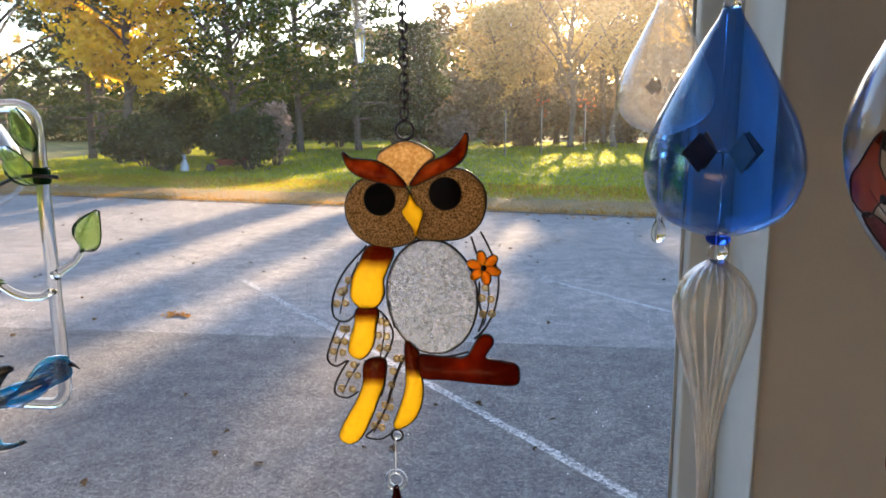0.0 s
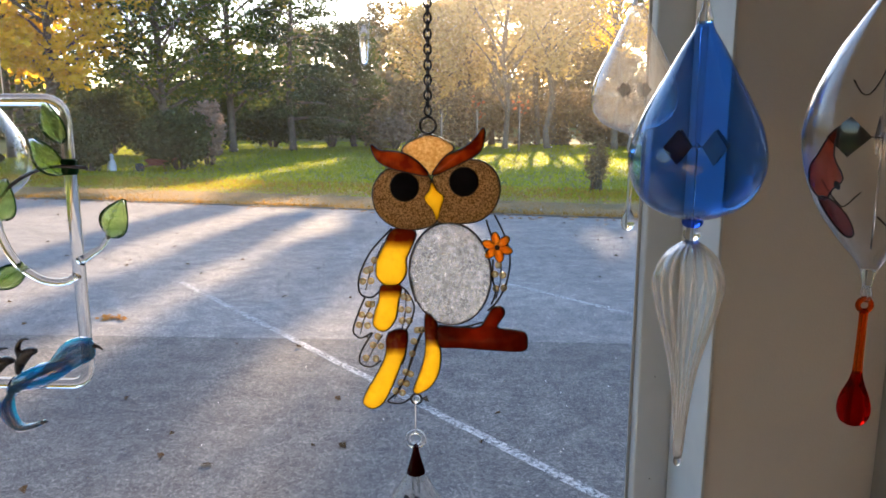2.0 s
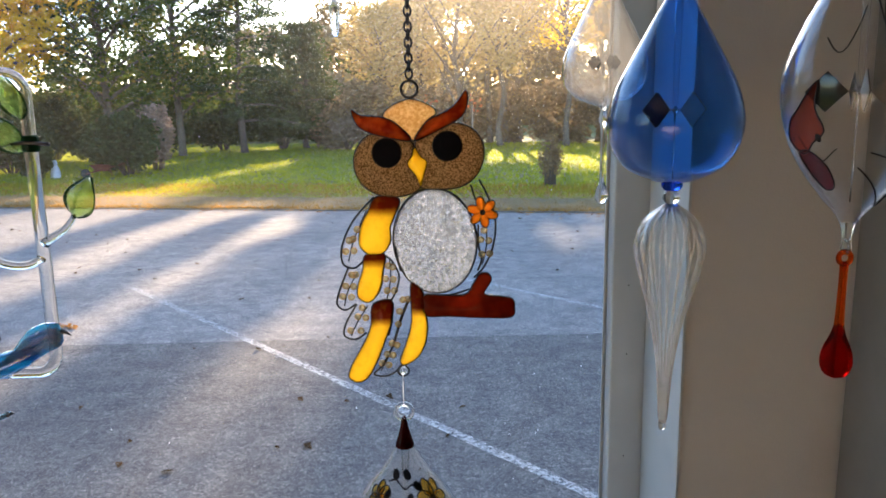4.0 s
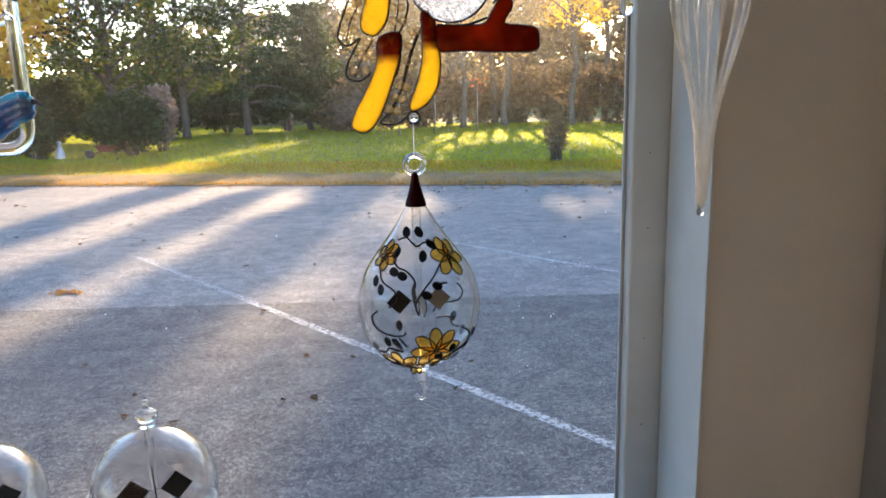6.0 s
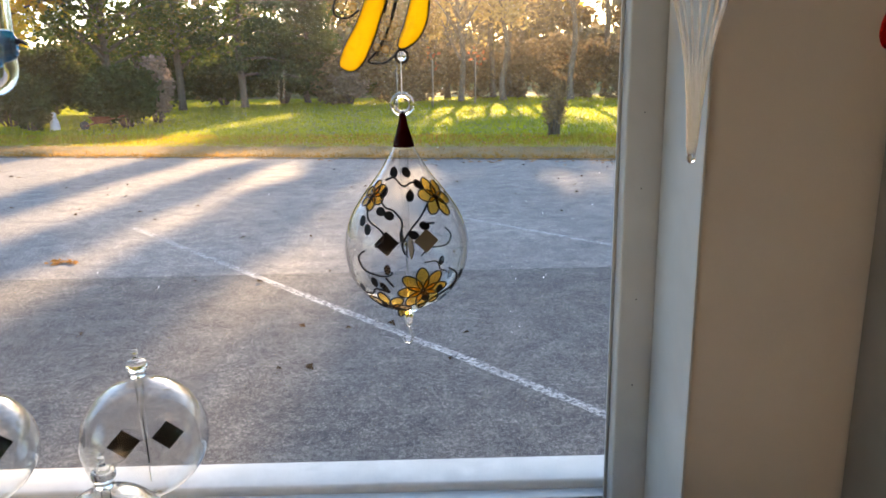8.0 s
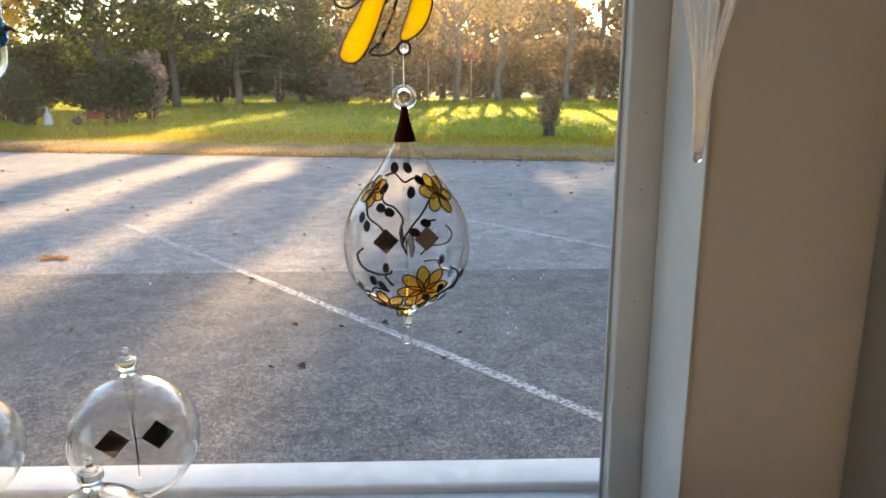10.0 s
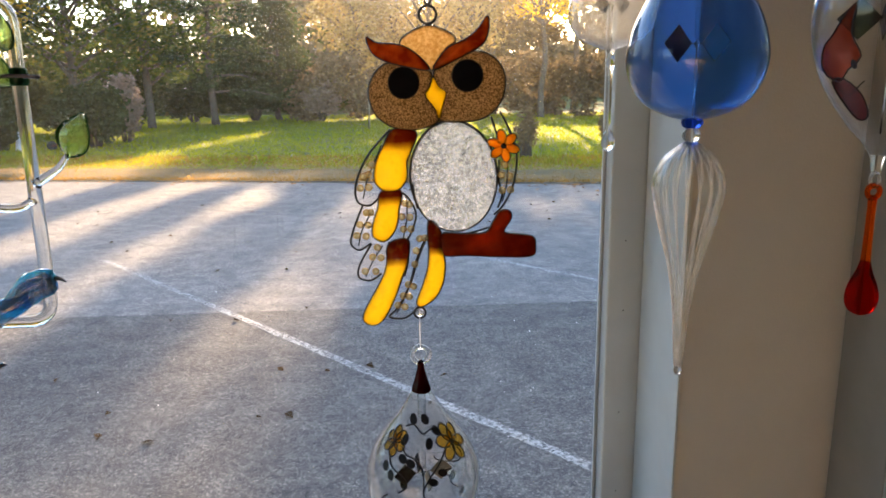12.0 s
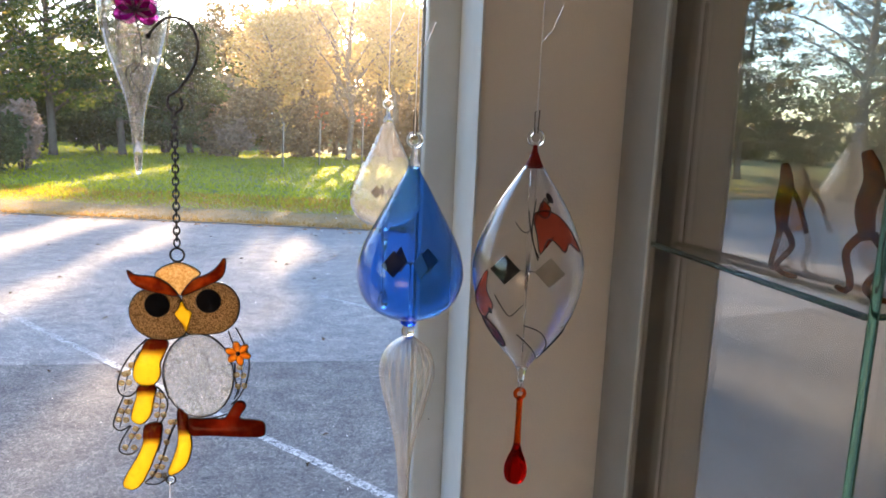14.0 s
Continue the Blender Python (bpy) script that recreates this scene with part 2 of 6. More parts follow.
M_APRON = asphalt("sealed_asphalt", (0.12, 0.12, 0.125), (0.285, 0.283, 0.285))
M_PAINTLINE = surface("worn_line_paint", (0.47, 0.47, 0.475), (0.57, 0.565, 0.56), 60, 0.85, bump=0.2, c3=(0.36, 0.36, 0.36), coarse=5)
pn = M_PAINTLINE.node_tree
p_out = [n for n in pn.nodes if n.type == "OUTPUT_MATERIAL"][0]
p_body = [n for n in pn.nodes if n.type == "BSDF_PRINCIPLED"][0]
p_tc = pn.nodes.new("ShaderNodeTexCoord")
p_noise = node(pn, "ShaderNodeTexNoise", Scale=45.0, Detail=6.0, Roughness=0.8)
pn.links.new(p_tc.outputs["Object"], p_noise.inputs["Vector"])
p_ramp = pn.nodes.new("ShaderNodeValToRGB")
p_ramp.color_ramp.elements[0].position, p_ramp.color_ramp.elements[1].position = 0.36, 0.58
pn.links.new(p_noise.outputs["Fac"], p_ramp.inputs["Fac"])
p_gap = pn.nodes.new("ShaderNodeBsdfTransparent")
p_mix = pn.nodes.new("ShaderNodeMixShader")
pn.links.new(p_ramp.outputs["Color"], p_mix.inputs["Fac"])
pn.links.new(p_gap.outputs[0], p_mix.inputs[1])
pn.links.new(p_body.outputs[0], p_mix.inputs[2])
pn.links.new(p_mix.outputs[0], p_out.inputs["Surface"])
M_SOIL = surface("lawn_soil", (0.07, 0.10, 0.012), (0.15, 0.17, 0.018), 1.2, 0.9, bump=0.6, fine=40, depth=0.02, c3=(0.15, 0.12, 0.05), coarse=0.35)
M_VERGE = surface("dry_verge", (0.15, 0.09, 0.03), (0.27, 0.16, 0.05), 3, 0.9, bump=0.6, fine=50, depth=0.02, c3=(0.09, 0.08, 0.03), coarse=0.8)
M_GRASS = foliage("grass_blades", (0.17, 0.24, 0.008), (0.50, 0.52, 0.014), 0.7)
M_DRYGRASS = foliage("dry_blades", (0.28, 0.15, 0.025), (0.50, 0.27, 0.045), 0.6)
M_BARK = surface("bark", (0.06, 0.049, 0.04), (0.12, 0.098, 0.08), 8, 0.9, bump=0.8, fine=30, depth=0.02)
M_PALEBARK = surface("pale_bark", (0.09, 0.073, 0.056), (0.16, 0.13, 0.10), 6, 0.9, bump=0.6, fine=30, depth=0.02)
M_PINE = foliage("pine_needles", (0.035, 0.055, 0.026), (0.09, 0.115, 0.05), 0.45)
M_OAK = foliage("late_green_leaves", (0.03, 0.06, 0.012), (0.12, 0.15, 0.03), 0.45, (0.25, 0.2, 0.04))
M_YELLOW = foliage("yellow_maple_leaves", (0.72, 0.48, 0.02), (0.95, 0.70, 0.05), 0.68, (0.80, 0.46, 0.03))
M_TAN = foliage("tan_autumn_leaves", (0.30, 0.22, 0.08), (0.52, 0.40, 0.14), 0.5, (0.46, 0.28, 0.08))
M_DIRT = surface("dark_soil", (0.03, 0.024, 0.018), (0.07, 0.055, 0.04), 9, 0.95, bump=0.6, fine=50)
M_FARWOOD = foliage("hazy_far_wood", (0.17, 0.135, 0.085), (0.30, 0.23, 0.13), 0.35, (0.36, 0.26, 0.10))
M_BROWNWOOD = foliage("brown_wood_leaves", (0.12, 0.09, 0.05), (0.26, 0.185, 0.085), 0.4, (0.42, 0.29, 0.08))
M_FARGREEN = foliage("dull_green_leaves", (0.028, 0.05, 0.014), (0.09, 0.11, 0.03), 0.4, (0.20, 0.16, 0.05))
M_BRUSH = foliage("brown_brush", (0.13, 0.10, 0.06), (0.27, 0.20, 0.12), 0.45)
M_TWIGS = foliage("brown_twig_leaves", (0.16, 0.11, 0.06), (0.30, 0.22, 0.12), 0.5)
M_SHRUB = foliage("shrub_leaves", (0.025, 0.04, 0.016), (0.075, 0.09, 0.035), 0.3)
M_PLUME = foliage("pale_plumes", (0.19, 0.145, 0.12), (0.32, 0.25, 0.21), 0.45)
M_REDLEAF = foliage("red_leaves", (0.36, 0.08, 0.04), (0.5, 0.18, 0.08), 0.4)
M_FALLEN = foliage("fallen_leaves", (0.30, 0.14, 0.04), (0.48, 0.26, 0.08), 0.3)
M_DARKLEAF = foliage("dead_leaves", (0.05, 0.035, 0.02), (0.12, 0.07, 0.035), 0.2)
M_BARROW = surface("faded_red_paint", (0.14, 0.03, 0.022), (0.20, 0.05, 0.035), 10, 0.7)
M_RUBBER = surface("rubber", (0.02, 0.02, 0.02), (0.035, 0.035, 0.035), 10, 0.8)
M_STATUE = surface("weathered_plaster", (0.55, 0.6, 0.72), (0.75, 0.78, 0.85), 9, 0.7)
M_STAKE = surface("pale_stake_wood", (0.24, 0.21, 0.17), (0.34, 0.30, 0.25), 9, 0.8)
# besides the dirt film, the pane's scatter adds a veil of sun glare
M_PANE = thin_glass("window_glass", (0.98, 0.985, 0.985), 1.45, milky=0.026, milk=(1.0, 0.95, 0.88), gain=0.45, veil_smudge=2.2)
M_SMEAR = thin_glass("dried_smear", (0.97, 0.97, 0.97), 1.4, milky=0.07, milk=(0.95, 0.93, 0.9), gain=0.4)
M_CABGLASS = thin_glass("cabinet_glass", (0.97, 0.98, 0.975), 1.52, gain=0.5, power=4.5)
M_BACKGLASS = thin_glass("mirroring_glass", (0.985, 0.985, 0.975), 1.52, gain=4.8, power=3.4)
M_GLASSEDGE = solid_glass("glass_edge", (0.55, 0.8, 0.72))
M_SHELFEDGE = surface("green_glass_edge", (0.02, 0.05, 0.042), (0.04, 0.085, 0.07), 30, 0.15)
M_CLEAR = thin_glass("clear_blown_glass", (0.965, 0.97, 0.97), 1.5, gain=1.35, power=3.0)
M_SHEEN = thin_glass("faintly_clouded_glass", (0.95, 0.955, 0.955), 1.5, milky=0.05, gain=1.6, power=2.6)
M_RIB = thin_glass("ribbed_glass", (0.95, 0.95, 0.94), 1.5, milky=0.012, gain=1.3, power=3.0)
M_BLUE = thin_glass("blue_blown_glass", (0.25, 0.50, 0.93), 1.5, milky=0.03, milk=(0.05, 0.16, 0.75), gain=1.2, power=3.5)
M_MILK = thin_glass("frosted_glass", (0.95, 0.93, 0.89), 1.5, milky=0.22, milk=(0.97, 0.94, 0.88), gain=1.3, power=3.0)
M_ROD = solid_glass("clear_rod_glass", (0.97, 0.98, 0.98))
M_RIBROD = thin_glass("rib_glass", (0.97, 0.97, 0.96), 1.5, milky=0.10, gain=3.0, power=2.5)
M_BLUEROD = solid_glass("blue_rod_glass", (0.15, 0.3, 0.95))
M_ORANGE = solid_glass("amber_rod_glass", (0.82, 0.26, 0.03))
M_RED = solid_glass("red_drop_glass", (0.66, 0.035, 0.02))
M_REDCAP = stained("dark_red_cap_glass", (0.24, 0.02, 0.015), (0.36, 0.04, 0.025), 0.25)
M_POST = surface("post_paint", (0.165, 0.15, 0.13), (0.20, 0.182, 0.16), 7, 0.5, bump=0.1)
M_MAROON = stained("maroon_glass", (0.035, 0.004, 0.006), (0.07, 0.007, 0.010), 0.3)
M_AMBERPAINT = thin_glass("amber_paint", (0.85, 0.55, 0.09), 1.4, milky=0.12, milk=(0.8, 0.42, 0.05))
M_REDPAINT = thin_glass("red_paint", (0.62, 0.12, 0.07), 1.4, milky=0.22, milk=(0.6, 0.10, 0.05))
M_DARKREDPAINT = thin_glass("dark_red_paint", (0.30, 0.05, 0.07), 1.4, milky=0.22, milk=(0.25, 0.03, 0.05))
M_PURPLEPAINT = thin_glass("purple_paint", (0.24, 0.03, 0.20), 1.4, milky=0.3, milk=(0.30, 0.02, 0.22))
M_WHITEPAINT = thin_glass("white_paint", (0.9, 0.9, 0.9), 1.4, milky=0.8, milk=(0.85, 0.85, 0.85))
M_INK = surface("black_line_paint", (0.010, 0.010, 0.014), (0.018, 0.018, 0.024), 50, 0.4, spec=0.2)
M_VANE = surface("sooted_vane", (0.008, 0.008, 0.009), (0.022, 0.022, 0.022), 90, 0.8, spec=0.15)
M_VANELIGHT = surface("mica_vane", (0.22, 0.21, 0.18), (0.30, 0.29, 0.25), 70, 0.5)
M_WIRE = surface("dark_wire", (0.025, 0.023, 0.02), (0.06, 0.055, 0.045), 80, 0.4, metal=0.5)
M_LEAD = surface("lead_came", (0.03, 0.03, 0.03), (0.08, 0.078, 0.07), 120, 0.4, metal=0.6)
M_LINE = thin_glass("nylon_line", (0.9, 0.9, 0.9), 1.4, milky=0.5)
M_EYE = surface("owl_eye_enamel", (0.004, 0.004, 0.006), (0.008, 0.008, 0.012), 60, 0.7, spec=0.08)
M_FACE = stained("owl_face_glitter_resin", (0.13, 0.085, 0.04), (0.74, 0.55, 0.32), 0.2, 1100, bump=1.0, fine=1000)
M_HEAD = stained("owl_forehead_resin", (0.64, 0.42, 0.17), (0.96, 0.78, 0.48), 0.25, 480, bump=0.3, fine=300)
M_HORN = stained("owl_brow_resin", (0.24, 0.04, 0.008), (0.62, 0.19, 0.025), 0.22, 80)
M_BEAK = stained("yellow_resin", (0.95, 0.66, 0.02), (1.0, 0.78, 0.06), 0.3, 60)
M_BRANCH = stained("branch_resin", (0.13, 0.018, 0.006), (0.36, 0.06, 0.012), 0.22, 40)
M_BELLY = hammered("hammered_clear_glass")
M_FLOWER = stained("orange_resin", (0.90, 0.36, 0.02), (1.0, 0.58, 0.06), 0.35, 220)
M_GEM = stained("gold_gem", (0.97, 0.85, 0.55), (1.0, 0.95, 0.75), 0.9, 200)
M_BRASS = surface("brass_bezel", (0.26, 0.16, 0.04), (0.42, 0.28, 0.09), 90, 0.3, metal=0.7)
M_LEAFGLASS = thin_glass("green_leaf_glass", (0.68, 0.79, 0.46), 1.5, milky=0.14, milk=(0.38, 0.54, 0.2), wavy=0.6, wave=150, gain=1.8)
M_DARKGREEN = stained("dark_green_glass", (0.01, 0.05, 0.02), (0.02, 0.08, 0.03), 0.1)
M_BIRDGLASS = thin_glass("turquoise_glass", (0.20, 0.68, 0.88), 1.5, milky=0.3, milk=(0.08, 0.45, 0.7), wavy=1.0, wave=90, gain=3.2)
M_BIRDDEEP = thin_glass("deep_blue_glass", (0.08, 0.48, 0.80), 1.5, milky=0.25, milk=(0.04, 0.36, 0.66), wavy=0.6, wave=120, gain=2.5)
M_BIRDPALE = thin_glass("pale_aqua_glass", (0.62, 0.88, 0.93), 1.5, milky=0.12, milk=(0.4, 0.75, 0.85), gain=3.0)
M_BLACKGLASS = surface("black_glass", (0.02, 0.022, 0.03), (0.09, 0.095, 0.11), 120, 0.12)
M_AMBERFIG = solid_glass("amber_figurine_glass", (0.42, 0.20, 0.05))
M_WHITECLIP = surface("white_plastic", (0.7, 0.68, 0.66), (0.78, 0.76, 0.74), 30, 0.5)


# ---- builders ----
def mesh_ob(name, bm, mat, smooth=True):
    me = bpy.data.meshes.new(name)
    bmesh.ops.recalc_face_normals(bm, faces=bm.faces)
    bm.to_mesh(me)
    bm.free()
    if smooth:
        me.shade_smooth()
    me.materials.append(mat)
    return new(name, me)


def part(name, bm, mat, parent, label="", smooth=True):
    ob = mesh_ob(name, bm, mat, smooth)
    ob.parent = parent
    if label:
        ob["label"] = label
    return ob


def thing(name, at, label, category, group="", kind="", turn=0.0):
    ob = new(name)
    ob.matrix_basis = pose(*at, 0, 0, turn)
    ob.empty_display_size = 0.02
    return tagged(ob, label, category, group, kind)


def box(bm, x0, x1, y0, y1, z0, z1, bevel=0.0):
    r = bmesh.ops.create_cube(bm, size=1.0)
    m = pose((x0 + x1) / 2, (y0 + y1) / 2, (z0 + z1) / 2) @ Matrix.Diagonal((x1 - x0, y1 - y0, z1 - z0, 1))
    bmesh.ops.transform(bm, matrix=m, verts=r["verts"])
    if bevel:
        es = list({ed for v in r["verts"] for ed in v.link_edges})
        bmesh.ops.bevel(bm, geom=es, offset=bevel, segments=2, affect="EDGES", profile=0.5)
    return bm


def catmull(pts, n=6, closed=True):
    pts = [Vector(p) for p in pts]
    k, out = len(pts), []
    for i in range(k if closed else k - 1):
        g = (lambda j: pts[j % k]) if closed else (lambda j: pts[max(0, min(k - 1, j))])
        p0, p1, p2, p3 = g(i - 1), g(i), g(i + 1), g(i + 2)
        for s in range(n):
            t = s / n
            out.append(0.5 * (2 * p1 + (p2 - p0) * t + (2 * p0 - 5 * p1 + 4 * p2 - p3) * t * t + (3 * p1 - p0 - 3 * p2 + p3) * t ** 3))
    if not closed:
        out.append(pts[-1])
    return out


def tube(bm, pts, radius, segs=8, closed=False, taper=None):
    """A round rod along pts; radius a number, or a function of 0..1."""
    pts = [Vector(p) for p in pts]
    n, rings, up = len(pts), [], Vector((0.3, 0.9, 0.2)).normalized()
    for i, p in enumerate(pts):
        if closed:
            d = pts[(i + 1) % n] - pts[i - 1]
        else:
            d = pts[min(i + 1, n - 1)] - pts[max(i - 1, 0)]
        d = d.normalized() if d.length > 1e-9 else Vector((0, 0, 1))
        side = d.cross(up)
        side = side.normalized() if side.length > 1e-4 else d.orthogonal().normalized()
        up = side.cross(d).normalized()
        r = taper(i / max(1, n - 1)) if taper else radius
        rings.append([bm.verts.new(p + r * (math.cos(2 * math.pi * j / segs) * side + math.sin(2 * math.pi * j / segs) * up)) for j in range(segs)])
    for i in range(n if closed else n - 1):
        a_, b_ = rings[i], rings[(i + 1) % n]
        for j in range(segs):
            bm.faces.new((a_[j], a_[(j + 1) % segs], b_[(j + 1) % segs], b_[j]))
    if not closed:
        bm.faces.new(rings[0][::-1])
        bm.faces.new(rings[-1])
    return bm


def ball(bm, c, r, squash=1.0, u=12, v=8):
    bmesh.ops.create_uvsphere(bm, u_segments=u, v_segments=v, radius=1.0, matrix=Matrix.Translation(c) @ Matrix.Diagonal((r, r, r * squash, 1)))
    return bm


def smooth_profile(prof, n=5):
    return [(max(0.0, p.x), p.y) for p in catmull([(r, z, 0) for r, z in prof], n, closed=False)]


def lathe(bm, prof, segs=40, ribs=0, depth=0.0, twist=0.0, capped=True):
    """prof: (radius, height) downwards or upwards. ribs: flutes round it, depth as a share of the radius."""
    rings = []
    for i, (r, z) in enumerate(prof):
        if r < 1e-5:
            rings.append([bm.verts.new((0, 0, z))])
            continue
        ring = []
        for j in range(segs):
            t = 2 * math.pi * j / segs
            rr = r * (1 + depth * math.cos(ribs * t + twist * i)) if ribs else r
            ring.append(bm.verts.new((rr * math.cos(t), rr * math.sin(t), z)))
        rings.append(ring)
    for a_, b_ in zip(rings, rings[1:]):
        for j in range(segs):
            k = (j + 1) % segs
            if len(a_) == 1 and len(b_) > 1:
                bm.faces.new((a_[0], b_[j], b_[k]))
            elif len(b_) == 1 and len(a_) > 1:
                bm.faces.new((a_[j], b_[0], a_[k]))
            elif len(a_) > 1:
                bm.faces.new((a_[j], a_[k], b_[k], b_[j]))
    if capped:
        for ring in (rings[0], rings[-1]):
            if len(ring) > 1:
                bm.faces.new(ring)
    return bm


def plate(bm, outline, thick, y=0.0, dome=0.0):
    """A flat piece in the x-z plane with softly rounded edges, thick along y, its two faces slightly domed."""
    pts = [Vector(p) for p in outline]
    c = sum(pts, Vector((0, 0))) / len(pts)
    rows = [(0.93, -0.5 - dome), (0.985, -0.5), (1.0, -0.2), (1.0, 0.2), (0.985, 0.5), (0.93, 0.5 + dome)]
    rings = [[bm.verts.new((c.x + (p.x - c.x) * s, y + thick * h, c.y + (p.y - c.y) * s)) for p in pts] for s, h in rows]
    n = len(pts)
    for a_, b_ in zip(rings, rings[1:]):
        for j in range(n):
            bm.faces.new((a_[j], a_[(j + 1) % n], b_[(j + 1) % n], b_[j]))
    bm.faces.new(rings[0][::-1])
    bm.faces.new(rings[-1])
    return bm


# ---- structure: ground, lot, room ----
def sheet(name, corners, mat, label, cat, z=0.0, cuts=1):
    """A flat piece of ground, quad by its corners."""
    bm = bmesh.new()
    a_, b_, c_, d_ = [Vector((x, y, z)) for x, y in corners]
    grid = [[bm.verts.new((a_.lerp(b_, i / cuts)).lerp(d_.lerp(c_, i / cuts), j / cuts)) for i in range(cuts + 1)] for j in range(cuts + 1)]
    for j in range(cuts):
        for i in range(cuts):
            bm.faces.new((grid[j][i], grid[j][i + 1], grid[j + 1][i + 1], grid[j + 1][i]))
    return tagged(mesh_ob(name, bm, mat, False), label, cat, kind="structure")


def edge_y(x):
    """Where the lot ends and the verge begins."""
    return 10.2 - 0.20 * x


sheet("ground", [(-900, -300), (900, -300), (900, 1500), (-900, 1500)], M_SOIL, "mown green lawn reaching to the far trees", "lawn", -0.012)
bm = bmesh.new()
box(bm, 0, 1, 0, 1, -0.3, 0.0)
for v in bm.verts:
    x = -26 if v.co.x < 0.5 else 26
    v.co.x, v.co.y = x, (3.82 if v.co.y < 0.5 else edge_y(x))
tagged(mesh_ob("pavement", bm, M_ASPH, False), "weathered grey asphalt of the car park", "pavement", kind="structure")
bm = bmesh.new()
box(bm, -26, 26, 0.062, 3.816, -0.3, 0.001)
tagged(mesh_ob("pavement_apron", bm, M_APRON, False), "darker sealed asphalt strip along the shop front", "pavement", kind="structure")
bm = bmesh.new()
nx = 120
rows_ = []
for j, (dy, z) in enumerate(((0.06, -0.03), (0.12, 0.015), (0.4, 0.035), (1.4, 0.04), (2.9, 0.0), (3.4, -0.03))):
    rows_.append([bm.verts.new((x, edge_y(x) + dy + 0.05 * noise.noise((x * 1.3, j, 0)), z + 0.015 * noise.noise((x * 2, j * 3, 5)))) for x in [-26 + 52 * i / nx for i in range(nx + 1)]])
for r0, r1 in zip(rows_, rows_[1:]):
    for i in range(nx):
        bm.faces.new((r0[i], r0[i + 1], r1[i + 1], r1[i]))
tagged(mesh_ob("verge", bm, M_VERGE), "strip of dry tan grass along the asphalt edge", "verge", kind="structure")


bm = bmesh.new()
rows_ = [[bm.verts.new((x, edge_y(x) + dy + 0.03 * noise.noise((x * 2.3, dy * 9, 4)), z)) for x in [-26 + 52 * i / 260 for i in range(261)]] for dy, z in ((-0.05, 0.006), (0.05, 0.012), (0.2, 0.004))]
for r0, r1 in zip(rows_, rows_[1:]):
    for i in range(260):
        bm.faces.new((r0[i], r0[i + 1], r1[i + 1], r1[i]))
tagged(mesh_ob("soil_edge", bm, M_DIRT), "ragged dark soil line at the asphalt edge", "soil", kind="structure")


def painted_line(p, q, width=0.058):
    """A worn white stall line from p to q, with ragged sides."""
    p, q = Vector(p), Vector(q)
    d = (q - p).normalized()
    s = Vector((-d.y, d.x))
    n = int((q - p).length / 0.06)
    bm = bmesh.new()
    rows = []
    for i in range(n + 1):
        c = p + d * ((q - p).length * i / n)
        w = [width / 2 * (1 + 0.3 * noise.noise((c.x * 9, c.y * 9, k))) for k in (0, 7)]
        rows.append([bm.verts.new((*(c + s * w[0]), 0.0042)), bm.verts.new((*(c - s * w[1]), 0.0042))])
    for a_, b_ in zip(rows, rows[1:]):
        bm.faces.new((a_[0], a_[1], b_[1], b_[0]))
    return tagged(mesh_ob("stall_line", bm, M_PAINTLINE, False), "worn white parking stall line on the asphalt", "road marking", "stall lines", "structure")


painted_line((-2.75, 5.50), (0.95, 1.30))
painted_line((0.1, 5.80), (2.6, 3.15))

# room shell; the shop window is in the north wall
WX0, WX1, WZ0, WZ1 = -2.6, 0.343, 0.66, 2.55
IN, OUT = -0.185, 0.06
bm = bmesh.new()
box(bm, WX0, WX1, IN, OUT, 0.0, WZ0)
box(bm, WX0, WX1, IN, OUT, WZ1, 2.9)
box(bm, WX1, 3.2, IN, OUT, 0.0, 2.9)
box(bm, -3.4, WX0, IN, OUT, 0.0, 2.9)
tagged(mesh_ob("wall_north", bm, M_WALL, False), "off-white painted shop-front wall around the window", "wall", kind="structure")
tagged(mesh_ob("wall_east", box(bmesh.new(), 3.2, 3.35, -4.6, OUT, 0, 2.9), M_WALL, False), "plain off-white painted shop wall", "wall", kind="structure")
tagged(mesh_ob("wall_south", box(bmesh.new(), -3.55, 3.35, -4.75, -4.6, 0, 2.9), M_WALL, False), "plain off-white shop wall", "wall", kind="structure")
# unseen window added west of the display, to brighten the room with daylight
for nm, wall_boxes, pane_box in (("wall_west", ((-3.55, -3.4, -4.6, OUT, 0, 0.5), (-3.55, -3.4, -4.6, OUT, 2.6, 2.9), (-3.55, -3.4, -0.9, OUT, 0.5, 2.6), (-3.55, -3.4, -4.6, -2.7, 0.5, 2.6)), (-3.48, -3.475, -2.7, -0.9, 0.5, 2.6)),):
    bm = bmesh.new()
    for wb in wall_boxes:
        box(bm, *wb)
    tagged(mesh_ob(nm, bm, M_WALL, False), "plain off-white shop wall with an added wide window", "wall", kind="structure")
    w2 = thing("added_fill_window", (0, 0, 0), "wide plain window added out of view to brighten the room", "window", kind="structure")
    part("pane", box(bmesh.new(), *pane_box), M_PANE, w2, "", False).visible_shadow = False
tagged(mesh_ob("floor", box(bmesh.new(), -3.4, 3.2, -4.6, IN, -0.1, 0.06), M_FLOOR, False), "brown boarded shop floor", "floor", kind="structure")
tagged(mesh_ob("ceiling", box(bmesh.new(), -3.55, 3.35, -4.75, OUT, 2.9, 3.05), M_CEIL, False), "white painted ceiling", "ceiling", kind="structure")

